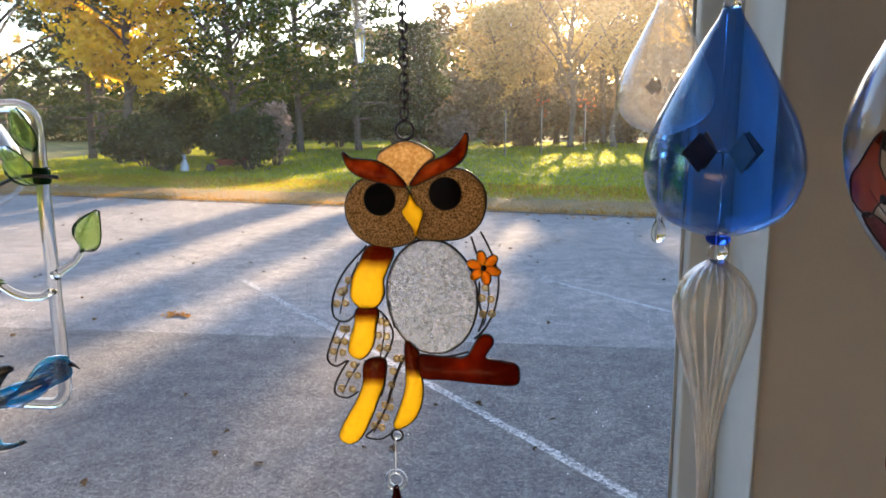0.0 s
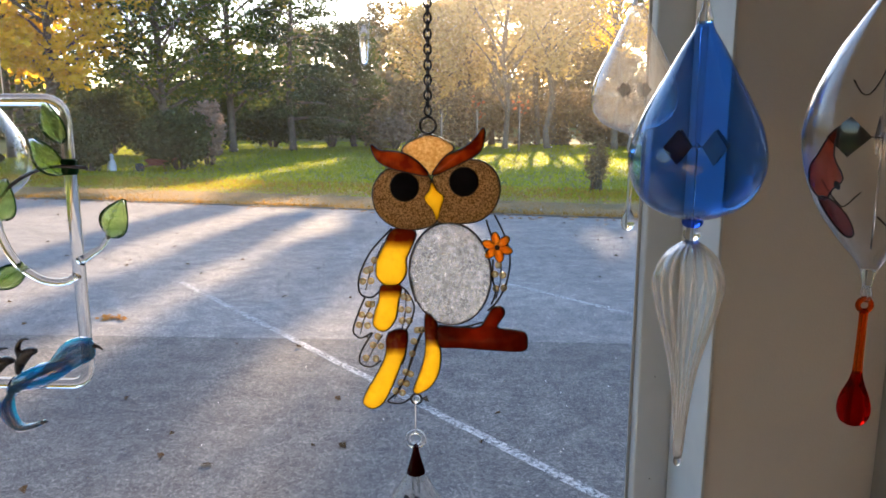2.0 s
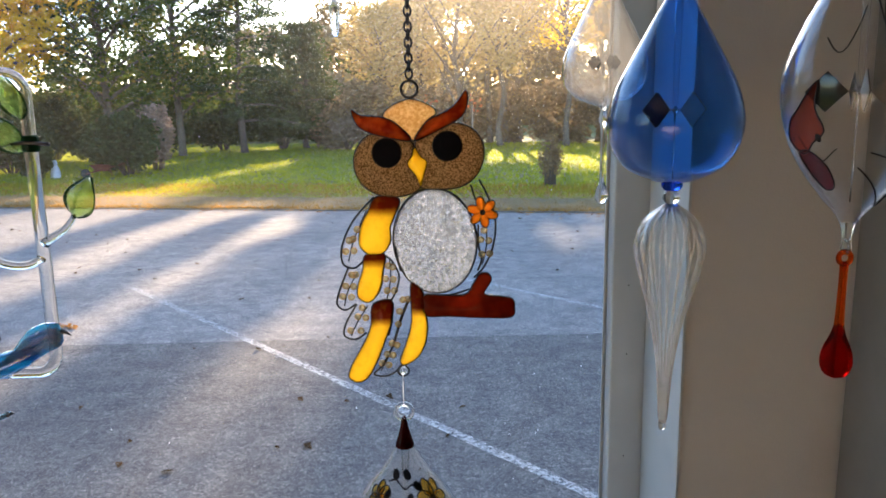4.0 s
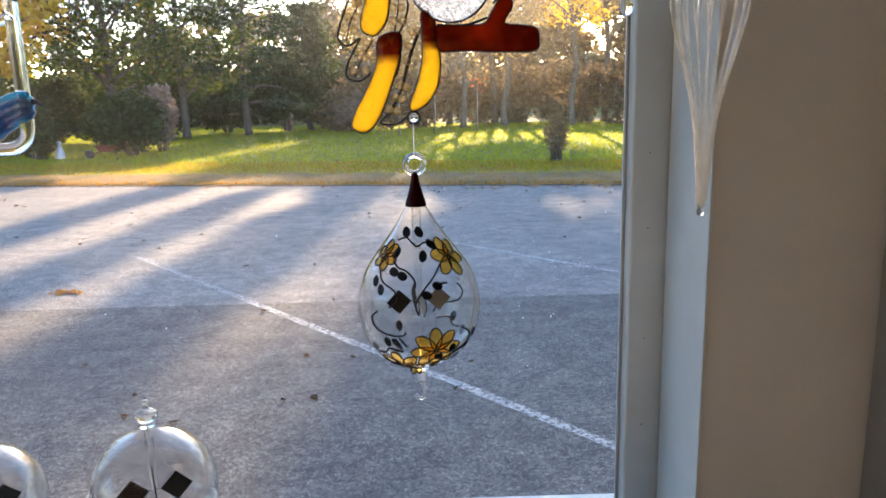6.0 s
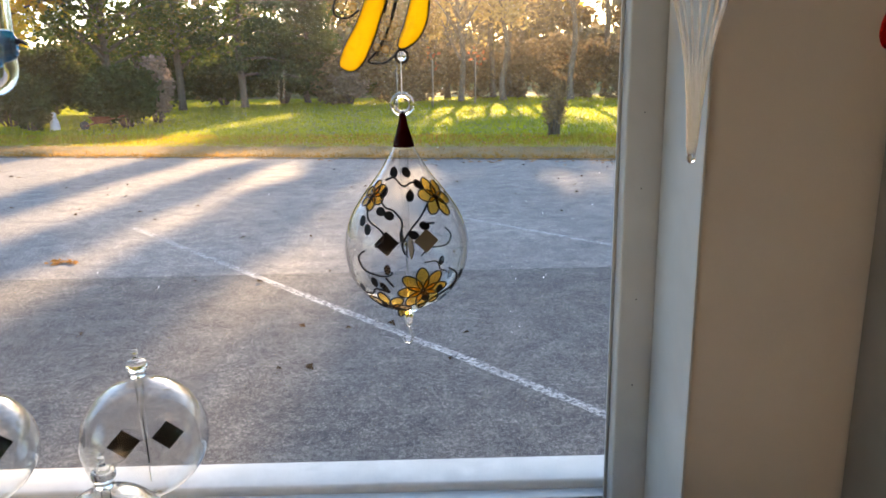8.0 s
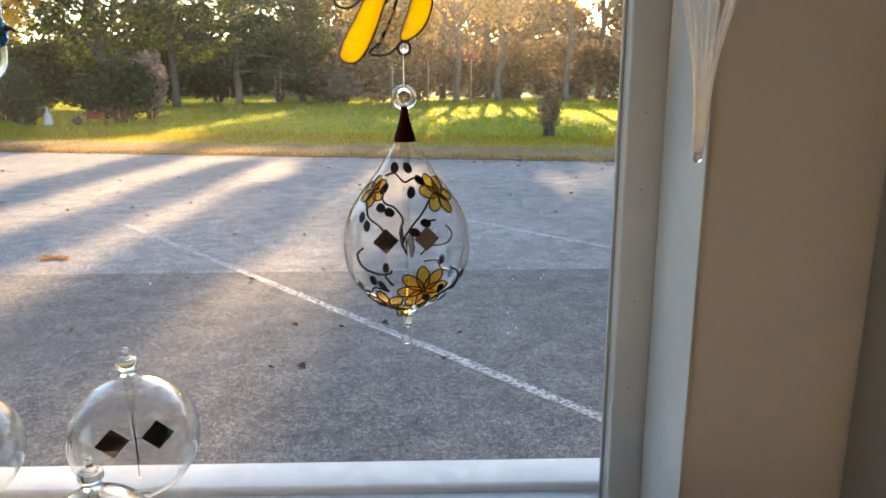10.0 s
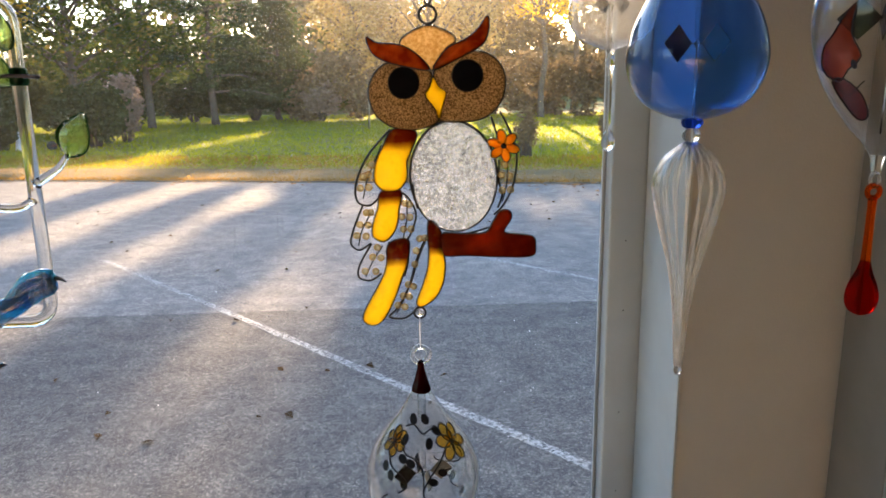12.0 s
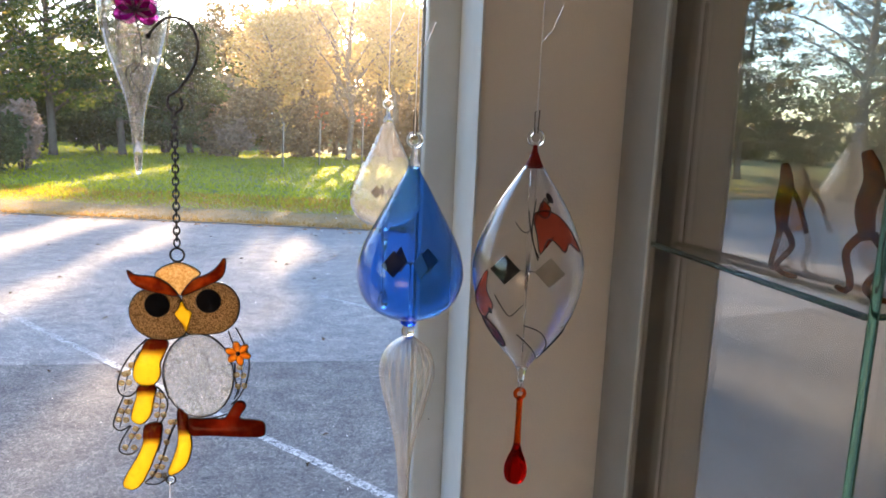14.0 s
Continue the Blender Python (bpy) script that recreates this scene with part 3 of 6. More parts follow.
win = thing("window_1", (0, 0, 0), "large fixed shop window in a pale painted frame", "window", kind="structure")
FX = 0.287
part("window_frame", box(bmesh.new(), FX, WX1, -0.022, 0.035, WZ0, WZ1, 0.004), M_FRAME, win, "pale grey painted jamb post")
part("window_frame", box(bmesh.new(), WX0, WX0 + 0.056, -0.022, 0.035, WZ0, WZ1, 0.004), M_FRAME, win)
part("window_frame", box(bmesh.new(), WX0 + 0.056, FX, -0.022, 0.035, WZ0, 0.667, 0.002), M_FRAME, win)
part("window_frame", box(bmesh.new(), WX0 + 0.056, FX, -0.022, 0.035, WZ1 - 0.05, WZ1, 0.003), M_FRAME, win)
pane = part("pane", box(bmesh.new(), WX0 + 0.056, FX, 0.004, 0.010, 0.667, WZ1 - 0.05), M_PANE, win, "clear slightly smeared glass pane with an added glare haze", False)
pane.visible_shadow = False
bm = bmesh.new()
tube(bm, [(FX - 0.004, 0.001, 0.668), (FX - 0.004, 0.001, 2.49)], 0.0028, 6)
part("gasket", bm, M_TRIM, win, "thin dark glazing bead")
bm = bmesh.new()
tube(bm, [(WX0 + 0.06, 0.001, 0.6685), (FX - 0.008, 0.001, 0.6685)], 0.0022, 6)
part("gasket", bm, M_TRIM, win)
part("window_sill", box(bmesh.new(), WX0, WX1, 0.0353, 0.118, 0.60, 0.682, 0.006), M_SILL, win, "white weathered outside sill in daylight")
part("reveal_lining", box(bmesh.new(), WX1 - 0.003, WX1 + 0.001, IN - 0.003, -0.024, WZ0, WZ1, 0.001), M_FRAME, win, "pale painted window reveal")
part("inner_sill", box(bmesh.new(), WX0, WX1 - 0.004, IN - 0.02, -0.024, 0.64, 0.664, 0.003), M_FRAME, win, "pale painted inner sill board")

bm = bmesh.new()
for k in range(90):
    x, z, r_ = random.uniform(-0.9, 0.27), random.uniform(0.95, 1.95), random.uniform(0.0003, 0.0011)
    if random.random() < 0.4:
        x = random.uniform(0.12, 0.275)
    bmesh.ops.create_icosphere(bm, subdivisions=1, radius=1.0, matrix=Matrix.Translation((x, 0.003, z)) @ Matrix.Diagonal((r_, 0.0004, r_ * random.uniform(0.6, 2.2), 1)))
dust = part("dust_specks", bm, M_WHITECLIP, win, "tiny pale specks of dirt on the glass")
dust["kind"] = "stuff"
bm = bmesh.new()
for x, z, n in ((-0.275, 1.30, 3), (-0.21, 1.315, 2), (0.095, 1.475, 4), (0.12, 1.47, 3), (0.215, 1.41, 2), (0.265, 1.38, 3)):
    for k in range(n):
        x0, z0 = x + 0.008 * k + random.uniform(-0.002, 0.002), z + random.uniform(-0.006, 0.006)
        tall = random.uniform(0.02, 0.05) if x < 0 or x > 0.2 else 0.004
        wide = 0.003 if x < 0 or x > 0.2 else 0.012
        tube(bm, catmull([(x0, 0.003, z0), (x0 + wide * 0.4, 0.003, z0 + tall * 0.5), (x0 + wide, 0.003, z0 + tall)], 4, False), 0.0006, 5)
smears = part("smears", bm, M_SMEAR, win, "faint dried wipe marks on the glass")
smears["kind"] = "stuff"
for z in (1.55, 1.30, 1.19, 1.02, 0.88):
    part("screw_hole", ball(bmesh.new(), (0.313, -0.0222, z), 0.0011, 1.0, 8, 6), M_INK, win)
# display shelf below the window, on two brackets
shelf = thing("display_shelf", (0, 0, 0), "white painted display shelf below the window", "shelf")
part("board", box(bmesh.new(), -2.2, 0.3, -0.66, -0.22, 0.755, 0.785, 0.004), M_FRAME, shelf)
for x in (-1.9, -0.9, 0.1):
    part("leg", box(bmesh.new(), x, x + 0.05, -0.62, -0.57, 0.06, 0.755, 0.003), M_FRAME, shelf)
    part("leg", box(bmesh.new(), x, x + 0.05, -0.30, -0.25, 0.06, 0.755, 0.003), M_FRAME, shelf)
rail = thing("hanging_rail", (0, 0, 0), "white rod under the ceiling from which the ornaments hang", "rail")
bm = bmesh.new()
for y in (-0.60, -0.51, -0.575, -0.395, -0.297):
    tube(bm, [(-2.2, y, 2.35), (1.2, y, 2.35)], 0.006, 8)
part("rod", bm, M_FRAME, rail)
for x in (-2.1, -0.5, 1.1):
    bm = bmesh.new()
    tube(bm, [(x, -0.64, 2.357), (x, -0.26, 2.357)], 0.007, 8)
    tube(bm, [(x, -0.45, 2.36), (x, -0.45, 2.9)], 0.008, 8)
    part("hanger", bm, M_FRAME, rail)


# ---- trees and garden ----
RNG = np.random.default_rng(7)


def leaf_mesh(name, centres, radii, per, size, mat, parent, flat=0.6, stretch=1.7):
    """Leaves as small four-cornered blades, per of them round each centre."""
    centres, radii = np.repeat(np.array(centres), per, 0), np.repeat(np.array(radii), per, 0)
    n = len(centres)
    d = RNG.normal(size=(n, 3))
    d /= np.linalg.norm(d, axis=1)[:, None]
    pos = centres + d * radii * (RNG.random(n) ** 0.5)[:, None]
    u = RNG.normal(size=(n, 3)) * (1, 1, flat)
    u /= np.linalg.norm(u, axis=1)[:, None]
    w = np.cross(u, RNG.normal(size=(n, 3)))
    w /= np.linalg.norm(w, axis=1)[:, None]
    s = size * (0.6 + 0.8 * RNG.random(n))[:, None]
    verts = np.stack([pos - u * s * stretch / 2, pos + w * s / 2, pos + u * s * stretch / 2, pos - w * s / 2], 1).reshape(-1, 3)
    me = bpy.data.meshes.new(name)
    me.vertices.add(4 * n)
    me.vertices.foreach_set("co", verts.ravel())
    me.loops.add(4 * n)
    me.loops.foreach_set("vertex_index", np.arange(4 * n))
    me.polygons.add(n)
    me.polygons.foreach_set("loop_start", np.arange(0, 4 * n, 4))
    me.update(calc_edges=True)
    me.materials.append(mat)
    ob = new(name, me)
    ob.parent = parent
    return ob


def limbs(bm, height, base, reach, count, rise, girth, rng, twigs=3):
    """Limbs from the trunk outwards; returns the points where leaves sit."""
    ends = []
    for i in range(count):
        f = i / max(1, count - 1)
        z = base + (height * 0.93 - base) * f
        az = 2.4 * i + rng.uniform(-0.4, 0.4)
        r = reach(f) * rng.uniform(0.75, 1.15)
        p0 = Vector((0, 0, z))
        p3 = Vector((r * math.cos(az), r * math.sin(az), z + rise * r))
        mid = p0.lerp(p3, 0.5) + Vector((rng.uniform(-1, 1), rng.uniform(-1, 1), 0.8)) * 0.08 * r
        g = girth * (1 - 0.75 * f)
        tube(bm, catmull([p0, mid, p3], 4, False), g, 5, taper=lambda t, g=g: g * (1 - 0.8 * t) + 0.008)
        for k in range(twigs):
            t = rng.uniform(0.4, 1.0)
            q0 = p0.lerp(p3, t)
            q1 = q0 + Vector((rng.uniform(-1, 1), rng.uniform(-1, 1), rng.uniform(-0.2, 0.9))) * 0.32 * r
            tube(bm, [q0, q0.lerp(q1, 0.5) + Vector((0, 0, 0.04 * r)), q1], 0.01, 4, taper=lambda s, g=g: max(0.006, 0.35 * g * (1 - s)))
            ends.append(q1)
        ends += [p3, p0.lerp(p3, 0.65)]
    return ends


def tree(name, at, height, base, reach, count, mat, per, size, clump, label, cat, bark=M_BARK, rise=0.5, girth=0.07, trunk=0.17, seed=1, squash=0.7, group="", twigs=3, keep=1.0):
    rng = random.Random(seed)
    ob = thing(name, (*at, -0.03), label, cat, group)
    bm = bmesh.new()
    pts = [(0.12 * math.sin(k * 1.3 + seed), 0.12 * math.cos(k * 1.7 + seed), height * k / 8) for k in range(9)]
    pts[0] = (0, 0, 0)
    tube(bm, catmull(pts, 3, False), trunk, 9, taper=lambda t: trunk * (1.25 if t < 0.03 else 1.0) * (1 - 0.88 * t) + 0.01)
    ends = limbs(bm, height, base, reach, count, rise, girth, rng, twigs)
    part("trunk", bm, bark, ob)
    ends = [p for p in ends if rng.random() < keep]
    if per and ends:
        rad = [(clump * rng.uniform(0.6, 1.3),) * 2 + (clump * squash * rng.uniform(0.6, 1.2),) for _ in ends]
        leaf_mesh("crown", [tuple(p) for p in ends], rad, per, size, mat, ob)
    return ob


def conifer(at, height, reach, seed, label="dark green pine with drooping boughs and gaps", per=85):
    return tree("pine_tree", at, height, height * 0.12, lambda f: reach * (1 - 0.85 * f) + 0.3, 44, M_PINE, per, 0.085, 0.6, label, "tree", rise=-0.08, girth=0.05, trunk=0.13, seed=seed, squash=0.36, group="pines", twigs=2)


def shrub(at, w, h, mat, per, size, label, seed, name="shrub", group="shrubs"):
    rng = random.Random(seed)
    ob = thing(name, (*at, -0.03), label, "shrub", group)
    bm, ends = bmesh.new(), []
    for i in range(22):
        az, t = rng.uniform(0, 6.28), rng.uniform(0.2, 1.0)
        top = Vector((w / 2 * t * math.cos(az), w / 2 * t * math.sin(az), h * (1 - 0.55 * t * t) * rng.uniform(0.75, 1.0)))
        tube(bm, [(0.1 * math.cos(az), 0.1 * math.sin(az), 0), top.lerp(Vector((0, 0, h * 0.3)), 0.5), top], 0.02, 4, taper=lambda s: 0.022 * (1 - 0.8 * s))
        ends += [top, top * 0.8, top * 0.55]
    part("branches", bm, M_BARK, ob)
    rad = [(0.17 * w * rng.uniform(0.7, 1.2),) * 2 + (0.15 * h * rng.uniform(0.8, 1.2),) for _ in ends]
    leaf_mesh("leaves", [tuple(p) for p in ends], rad, per, size, mat, ob)
    return ob


round_crown = lambda r: (lambda f: r * math.sin(math.pi * min(1, 0.12 + 0.86 * f)) + 0.25)

# left: yellow maple, pines and late-green trees
tree("maple_tree", (-13.2, 21.6), 9.5, 2.2, round_crown(2.6), 40, M_YELLOW, 60, 0.15, 0.66, "maple in full yellow autumn leaf", "tree", seed=3, trunk=0.16, squash=0.8)
conifer((-15.6, 23.0), 9.0, 2.6, 11)
tree("oak_tree", (-11.0, 24.5), 11.5, 1.5, round_crown(3.6), 54, M_OAK, 72, 0.105, 0.8, "tall late-green tree with open crown", "tree", seed=5, trunk=0.14)
tree("oak_tree", (-9.2, 26.6), 12.0, 1.5, round_crown(3.4), 52, M_OAK, 72, 0.105, 0.8, "tall late-green tree with open crown", "tree", seed=8, trunk=0.13)
conifer((-7.2, 27.8), 10.5, 2.3, 21)
conifer((-5.3, 31.0), 5.6, 1.5, 22, per=60)
tree("oak_tree", (-22.0, 34.0), 10.0, 2.5, round_crown(3.4), 34, M_OAK, 24, 0.2, 0.7, "tall late-green tree with open crown", "tree", seed=9, trunk=0.2)
tree("bare_tree", (-18.5, 22.5), 10.0, 2.6, round_crown(3.6), 30, M_TAN, 5, 0.14, 0.5, "nearly bare tree with dark spreading limbs", "tree", seed=14, trunk=0.2, twigs=5)

tree("bare_tree", (-23.5, 16.5), 10.0, 2.2, round_crown(3.8), 34, M_TAN, 12, 0.12, 0.5, "nearly bare tree with dark spreading limbs", "tree", seed=15, trunk=0.22, twigs=6)
conifer((-21.5, 20.0), 9.0, 2.6, 12)

conifer((-26.5, 14.5), 9.5, 2.8, 13)
conifer((-29.0, 19.5), 10.5, 3.0, 14)
tree("bare_tree", (-24.5, 11.0), 9.5, 2.0, round_crown(4.0), 34, M_TAN, 10, 0.12, 0.5, "nearly bare tree with dark spreading limbs", "tree", seed=16, trunk=0.2, twigs=6)
# centre and right: thin autumn trees, mostly bare, through which the low sun comes
# tall crowns, added above the view, shade the window and streak the lot
for k, (x, y, h, base, r, per, mat) in enumerate(((-2.0, 32, 6.0, 1.6, 1.6, 14, M_TAN), (-0.4, 33, 6.6, 2.6, 1.3, 14, M_TAN), (3.0, 30, 6.2, 3.0, 1.7, 18, M_TAN), (0.72, 33.0, 12.0, 6.0, 0.28, 12, M_TAN), (-0.75, 33.0, 9.6, 7.0, 0.05, 4, M_TAN), (-2.3, 33.4, 9.2, 6.6, 0.1, 4, M_TAN), (2.8, 33.0, 11.5, 5.5, 0.35, 24, M_TAN),
                                                  (3.6, 33.0, 10.6, 8.3, 0.5, 16, M_TAN), (4.2, 33.5, 14.0, 4.4, 2.6, 16, M_TAN), (5.7, 29.5, 9.0, 3.6, 2.6, 10, M_YELLOW), (7.6, 32, 14, 4.4, 2.8, 12, M_TAN),
                                                  (9.8, 30, 12.5, 3.6, 2.6, 9, M_TAN), (12.5, 31, 11, 2.0, 2.8, 20, M_OAK), (16.0, 30, 11, 2.0, 3.0, 22, M_OAK))):
    tree("autumn_shade_tree", (x, y), h, base, round_crown(r), 30, mat, int(per * 3.4), 0.098, min(0.75, 0.28 + 0.28 * r), "slender autumn tree with thin tan leaves, placed partly to cast shade", "tree", M_PALEBARK, 0.7, 0.05, 0.13, 40 + k, 0.8, "autumn trees", 4)
tree("bare_tree", (1.2, 29.5), 7.6, 1.4, round_crown(1.9), 22, M_TAN, 5, 0.09, 0.4, "nearly bare grey tree with upswept limbs", "tree", M_PALEBARK, 1.3, 0.06, 0.12, 81, 0.8, "", 5)
tree("street_tree", (16.0, 18.0), 10.0, 2.6, round_crown(3.4), 34, M_TAN, 16, 0.15, 0.6, "thinly leaved tree beside the lawn", "tree", seed=71, twigs=4)

# hedge of brown brush behind the lawn, dark shrubs, and a far wood
bm_c, bm_r = [], []
for i in range(260):
    x = -4.5 + 24 * i / 260 + RNG.uniform(-0.3, 0.3)
    y = 31.5 + 2.0 * math.sin(x * 0.5) + RNG.uniform(-0.8, 0.8)
    h = 2.3 + 0.8 * noise.noise((x * 0.6, 3, 0))
    z = RNG.uniform(0.1, 1.0) * h
    bm_c.append((x, y, z))
    bm_r.append((0.6, 0.5, 0.45))
hedge = leaf_mesh("brush_hedge", bm_c, bm_r, 150, 0.12, M_BRUSH, None)
tagged(hedge, "tangled brown brush hedge behind the lawn", "hedge", kind="stuff")
far_c, far_r = [], []
for i in range(420):
    x = -75 + 150 * i / 420
    h = 8.5 + 3.5 * noise.noise((x * 0.35, 9, 0))
    if x < -27:
        h *= 0.3
    far_c.append((x, 66 + 5 * math.sin(x * 0.2), RNG.uniform(0.0, 1.0) ** 1.6 * h))
    far_r.append((1.5, 1.5, 1.3))
for i in range(260):
    x = -30 + 105 * i / 260
    far_c.append((x, 64 + 4 * math.sin(x * 0.23), RNG.uniform(0.0, 3.5)))
    far_r.append((2.0, 2.0, 1.4))
near_c, near_r = [], []
for i in range(520):
    x = -11 + 66 * i / 520
    h = 11.0 + 3.4 * noise.noise((x * 0.25, 6, 1)) + 2.0 * noise.noise((x * 1.1, 2, 1))
    near_c.append((x, 70 + 4 * math.sin(x * 0.5) + RNG.uniform(-2, 2), RNG.uniform(0.0, 1.0) ** 1.25 * h))
    near_r.append((1.5, 1.5, 1.2))
tagged(leaf_mesh("brown_wood", near_c, near_r, 100, 0.34, M_BROWNWOOD, None), "thin brown autumn wood behind the lawn", "wood", kind="stuff")
mid_c = [(-44 + 42 * i / 420, 41 + 3 * math.sin(i * 0.7), RNG.uniform(0.0, 1.0) ** 1.3 * 4.4 * (1 + 0.45 * noise.noise((i * 0.06, 2, 2)))) for i in range(420)]
mid_c += [(-42 + 3 * math.sin(i * 0.9), 4 + 38 * i / 260, RNG.uniform(0.0, 1.0) ** 1.3 * 6.0 * (1 + 0.4 * noise.noise((i * 0.08, 5, 2)))) for i in range(260)]
tagged(leaf_mesh("far_hedge", mid_c, [(1.0, 1.0, 0.7)] * 680, 62, 0.2, M_FARGREEN, None), "dull green hedge beyond the lawn", "hedge", kind="stuff")
tagged(leaf_mesh("far_wood", far_c, far_r, 150, 0.42, M_FARWOOD, None), "distant brown autumn wood", "wood", kind="stuff")
for k, (x, y, w, h) in enumerate(((-6.2, 30.5, 2.8, 2.6), (-4.2, 31.5, 2.6, 2.4), (-10.6, 27.5, 3.0, 2.5), (-13.4, 25.5, 3.0, 2.3), (-8.6, 30.0, 2.6, 2.2))):
    shrub((x, y), w, h, M_SHRUB, 110, 0.10, "dark evergreen shrub at the lawn's back edge", 90 + k)
shrub((-7.9, 18.3), 2.0, 1.75, M_SHRUB, 190, 0.07, "large round dark shrub beside the lawn", 60)
shrub((-7.75, 20.0), 1.2, 1.95, M_PLUME, 60, 0.06, "pale pinkish plumes of ornamental grass", 61, "plume_grass")
shrub((-10.0, 17.6), 0.95, 1.35, M_SHRUB, 70, 0.075, "small dark shrub on the lawn", 62)
shrub((-11.6, 19.5), 2.4, 1.5, M_SHRUB, 80, 0.09, "spreading dark shrub under the maple", 63)
shrub((2.45, 13.7), 0.62, 1.0, M_TWIGS, 40, 0.032, "small twiggy brown shrub on the lawn", 64)
shrub((4.3, 14.2), 0.62, 0.95, M_TWIGS, 40, 0.032, "small twiggy brown shrub on the lawn", 65)
shrub((-3.3, 29.2), 1.6, 1.7, M_PLUME, 50, 0.1, "pale greyish shrub at the lawn's back edge", 66)


def sapling(at, h, mat, seed):
    ob = thing("staked_sapling", (*at, 0), "young staked tree with a few red leaves", "sapling", "saplings")
    bm = bmesh.new()
    tube(bm, [(0.05, 0, -0.03), (0.06, 0, h)], 0.02, 6)
    part("stake", bm, M_STAKE, ob)
    bm = bmesh.new()
    tube(bm, [(0, 0, -0.03), (0.02, 0.02, h * 0.6), (0, 0, h * 1.2)], 0.015, 5)
    tube(bm, [(0.02, 0.02, h * 0.6), (0.25, 0, h)], 0.008, 5)
    tube(bm, [(0.02, 0.02, h * 0.7), (-0.22, 0.05, h * 1.1)], 0.008, 5)
    part("trunk", bm, M_BARK, ob)
    leaf_mesh("leaves", [(0, 0, h * 1.1), (0.2, 0, h)], [(0.25, 0.25, 0.35)] * 2, 9, 0.085, mat, ob)


sapling((0.0, 25.5), 1.6, M_REDLEAF, 1)
sapling((1.6, 27.0), 1.7, M_REDLEAF, 2)
sapling((-1.2, 24.0), 1.5, M_TAN, 3)

# grass blades, dry ones on the verge, leaves on the asphalt
def blades(name, n, xs, y0, y1, height, mat, label):
    x = RNG.uniform(xs[0], xs[1], n)
    y = edge_y(x) + y0 + (y1 - y0) * RNG.random(n) ** 1.6
    a_ = RNG.uniform(0, 6.28, n)
    h = height * (0.5 + RNG.random(n))
    w = height * 0.35
    p = np.stack([x, y, np.zeros(n)], 1)
    side = np.stack([np.cos(a_), np.sin(a_), np.zeros(n)], 1) * w
    tip = p + np.stack([RNG.normal(0, 0.4, n) * h, RNG.normal(0, 0.4, n) * h, h], 1)
    me = bpy.data.meshes.new(name)
    me.from_pydata(np.stack([p - side, p + side, tip], 1).reshape(-1, 3).tolist(), [], np.arange(3 * n).reshape(-1, 3).tolist())
    me.materials.append(mat)
    return tagged(new(name, me), label, "grass", kind="stuff")


blades("lawn_grass", 110000, (-17, 10), 1.5, 24.0, 0.045, M_GRASS, "short green lawn blades lit from behind")
blades("verge_grass", 34000, (-14, 7), 0.12, 4.2, 0.045, M_DRYGRASS, "dry tan grass blades at the asphalt edge")


def leaf_litter(name, pts, size, mat, label):
    verts, faces = [], []
    for x, y in pts:
        a_, s = RNG.uniform(0, 6.28), size * RNG.uniform(0.6, 1.5)
        c, d = math.cos(a_) * s, math.sin(a_) * s
        z = 0.006 + RNG.uniform(0.0, 0.012)
        k = len(verts)
        verts += [(x - c, y - d, 0.006), (x + 0.5 * d, y - 0.5 * c, z + 0.012), (x + c, y + d, 0.008), (x - 0.5 * d, y + 0.5 * c, z)]
        faces += [(k, k + 1, k + 2), (k, k + 2, k + 3)]
    me = bpy.data.meshes.new(name)
    me.from_pydata(verts, [], faces)
    me.materials.append(mat)
    return tagged(new(name, me), label, "leaves", kind="stuff")


leaf_litter("leaf_heap", [(-2.75 + RNG.normal(0, 0.06), 4.24 + RNG.normal(0, 0.06)) for _ in range(30)], 0.026, M_FALLEN, "small heap of orange fallen leaves on the asphalt")
leaf_litter("fallen_leaves", [(RNG.uniform(-7, 3.5), RNG.uniform(1.6, 10)) for _ in range(120)], 0.026, M_DARKLEAF, "scattered dead brown leaves on the asphalt")
leaf_litter("edge_leaves", [((x := RNG.uniform(-14, 7)), edge_y(x) + RNG.normal(0.1, 0.25)) for _ in range(500)], 0.04, M_FALLEN, "fallen leaves along the verge")

# wheelbarrow and garden statue by the round shrub
barrow = thing("wheelbarrow", (-8.35, 17.75, 0), "faded red wheelbarrow parked by a round shrub", "wheelbarrow", turn=25)
bm = bmesh.new()
lathe(bm, [(0.16, 0.26), (0.30, 0.52), (0.31, 0.53), (0.28, 0.52), (0.14, 0.28)], 16, capped=True)
bmesh.ops.scale(bm, vec=(1.5, 0.95, 1), verts=bm.verts)
part("tray", bm, M_BARROW, barrow)
for s in (-1, 1):
    bm = bmesh.new()
    tube(bm, [(-0.62, 0.1 * s, 0.18), (-0.1, 0.16 * s, 0.3), (0.9, 0.27 * s, 0.55)], 0.018, 6)
    part("handle", bm, M_BARROW, barrow)
    bm = bmesh.new()
    tube(bm, [(0.3, 0.2 * s, 0.38), (0.38, 0.2 * s, 0.0)], 0.016, 6)
    part("leg", bm, M_BARROW, barrow)
bm = bmesh.new()
lathe(bm, [(0.10, -0.04), (0.18, -0.03), (0.19, 0.0), (0.18, 0.03), (0.10, 0.04)], 18)
bmesh.ops.rotate(bm, matrix=Matrix.Rotation(radians(90), 3, "X"), verts=bm.verts)
bmesh.ops.translate(bm, vec=(-0.62, 0, 0.19), verts=bm.verts)
part("wheel", bm, M_RUBBER, barrow)
barrow.scale = (0.62, 0.62, 0.62)
bm = bmesh.new()
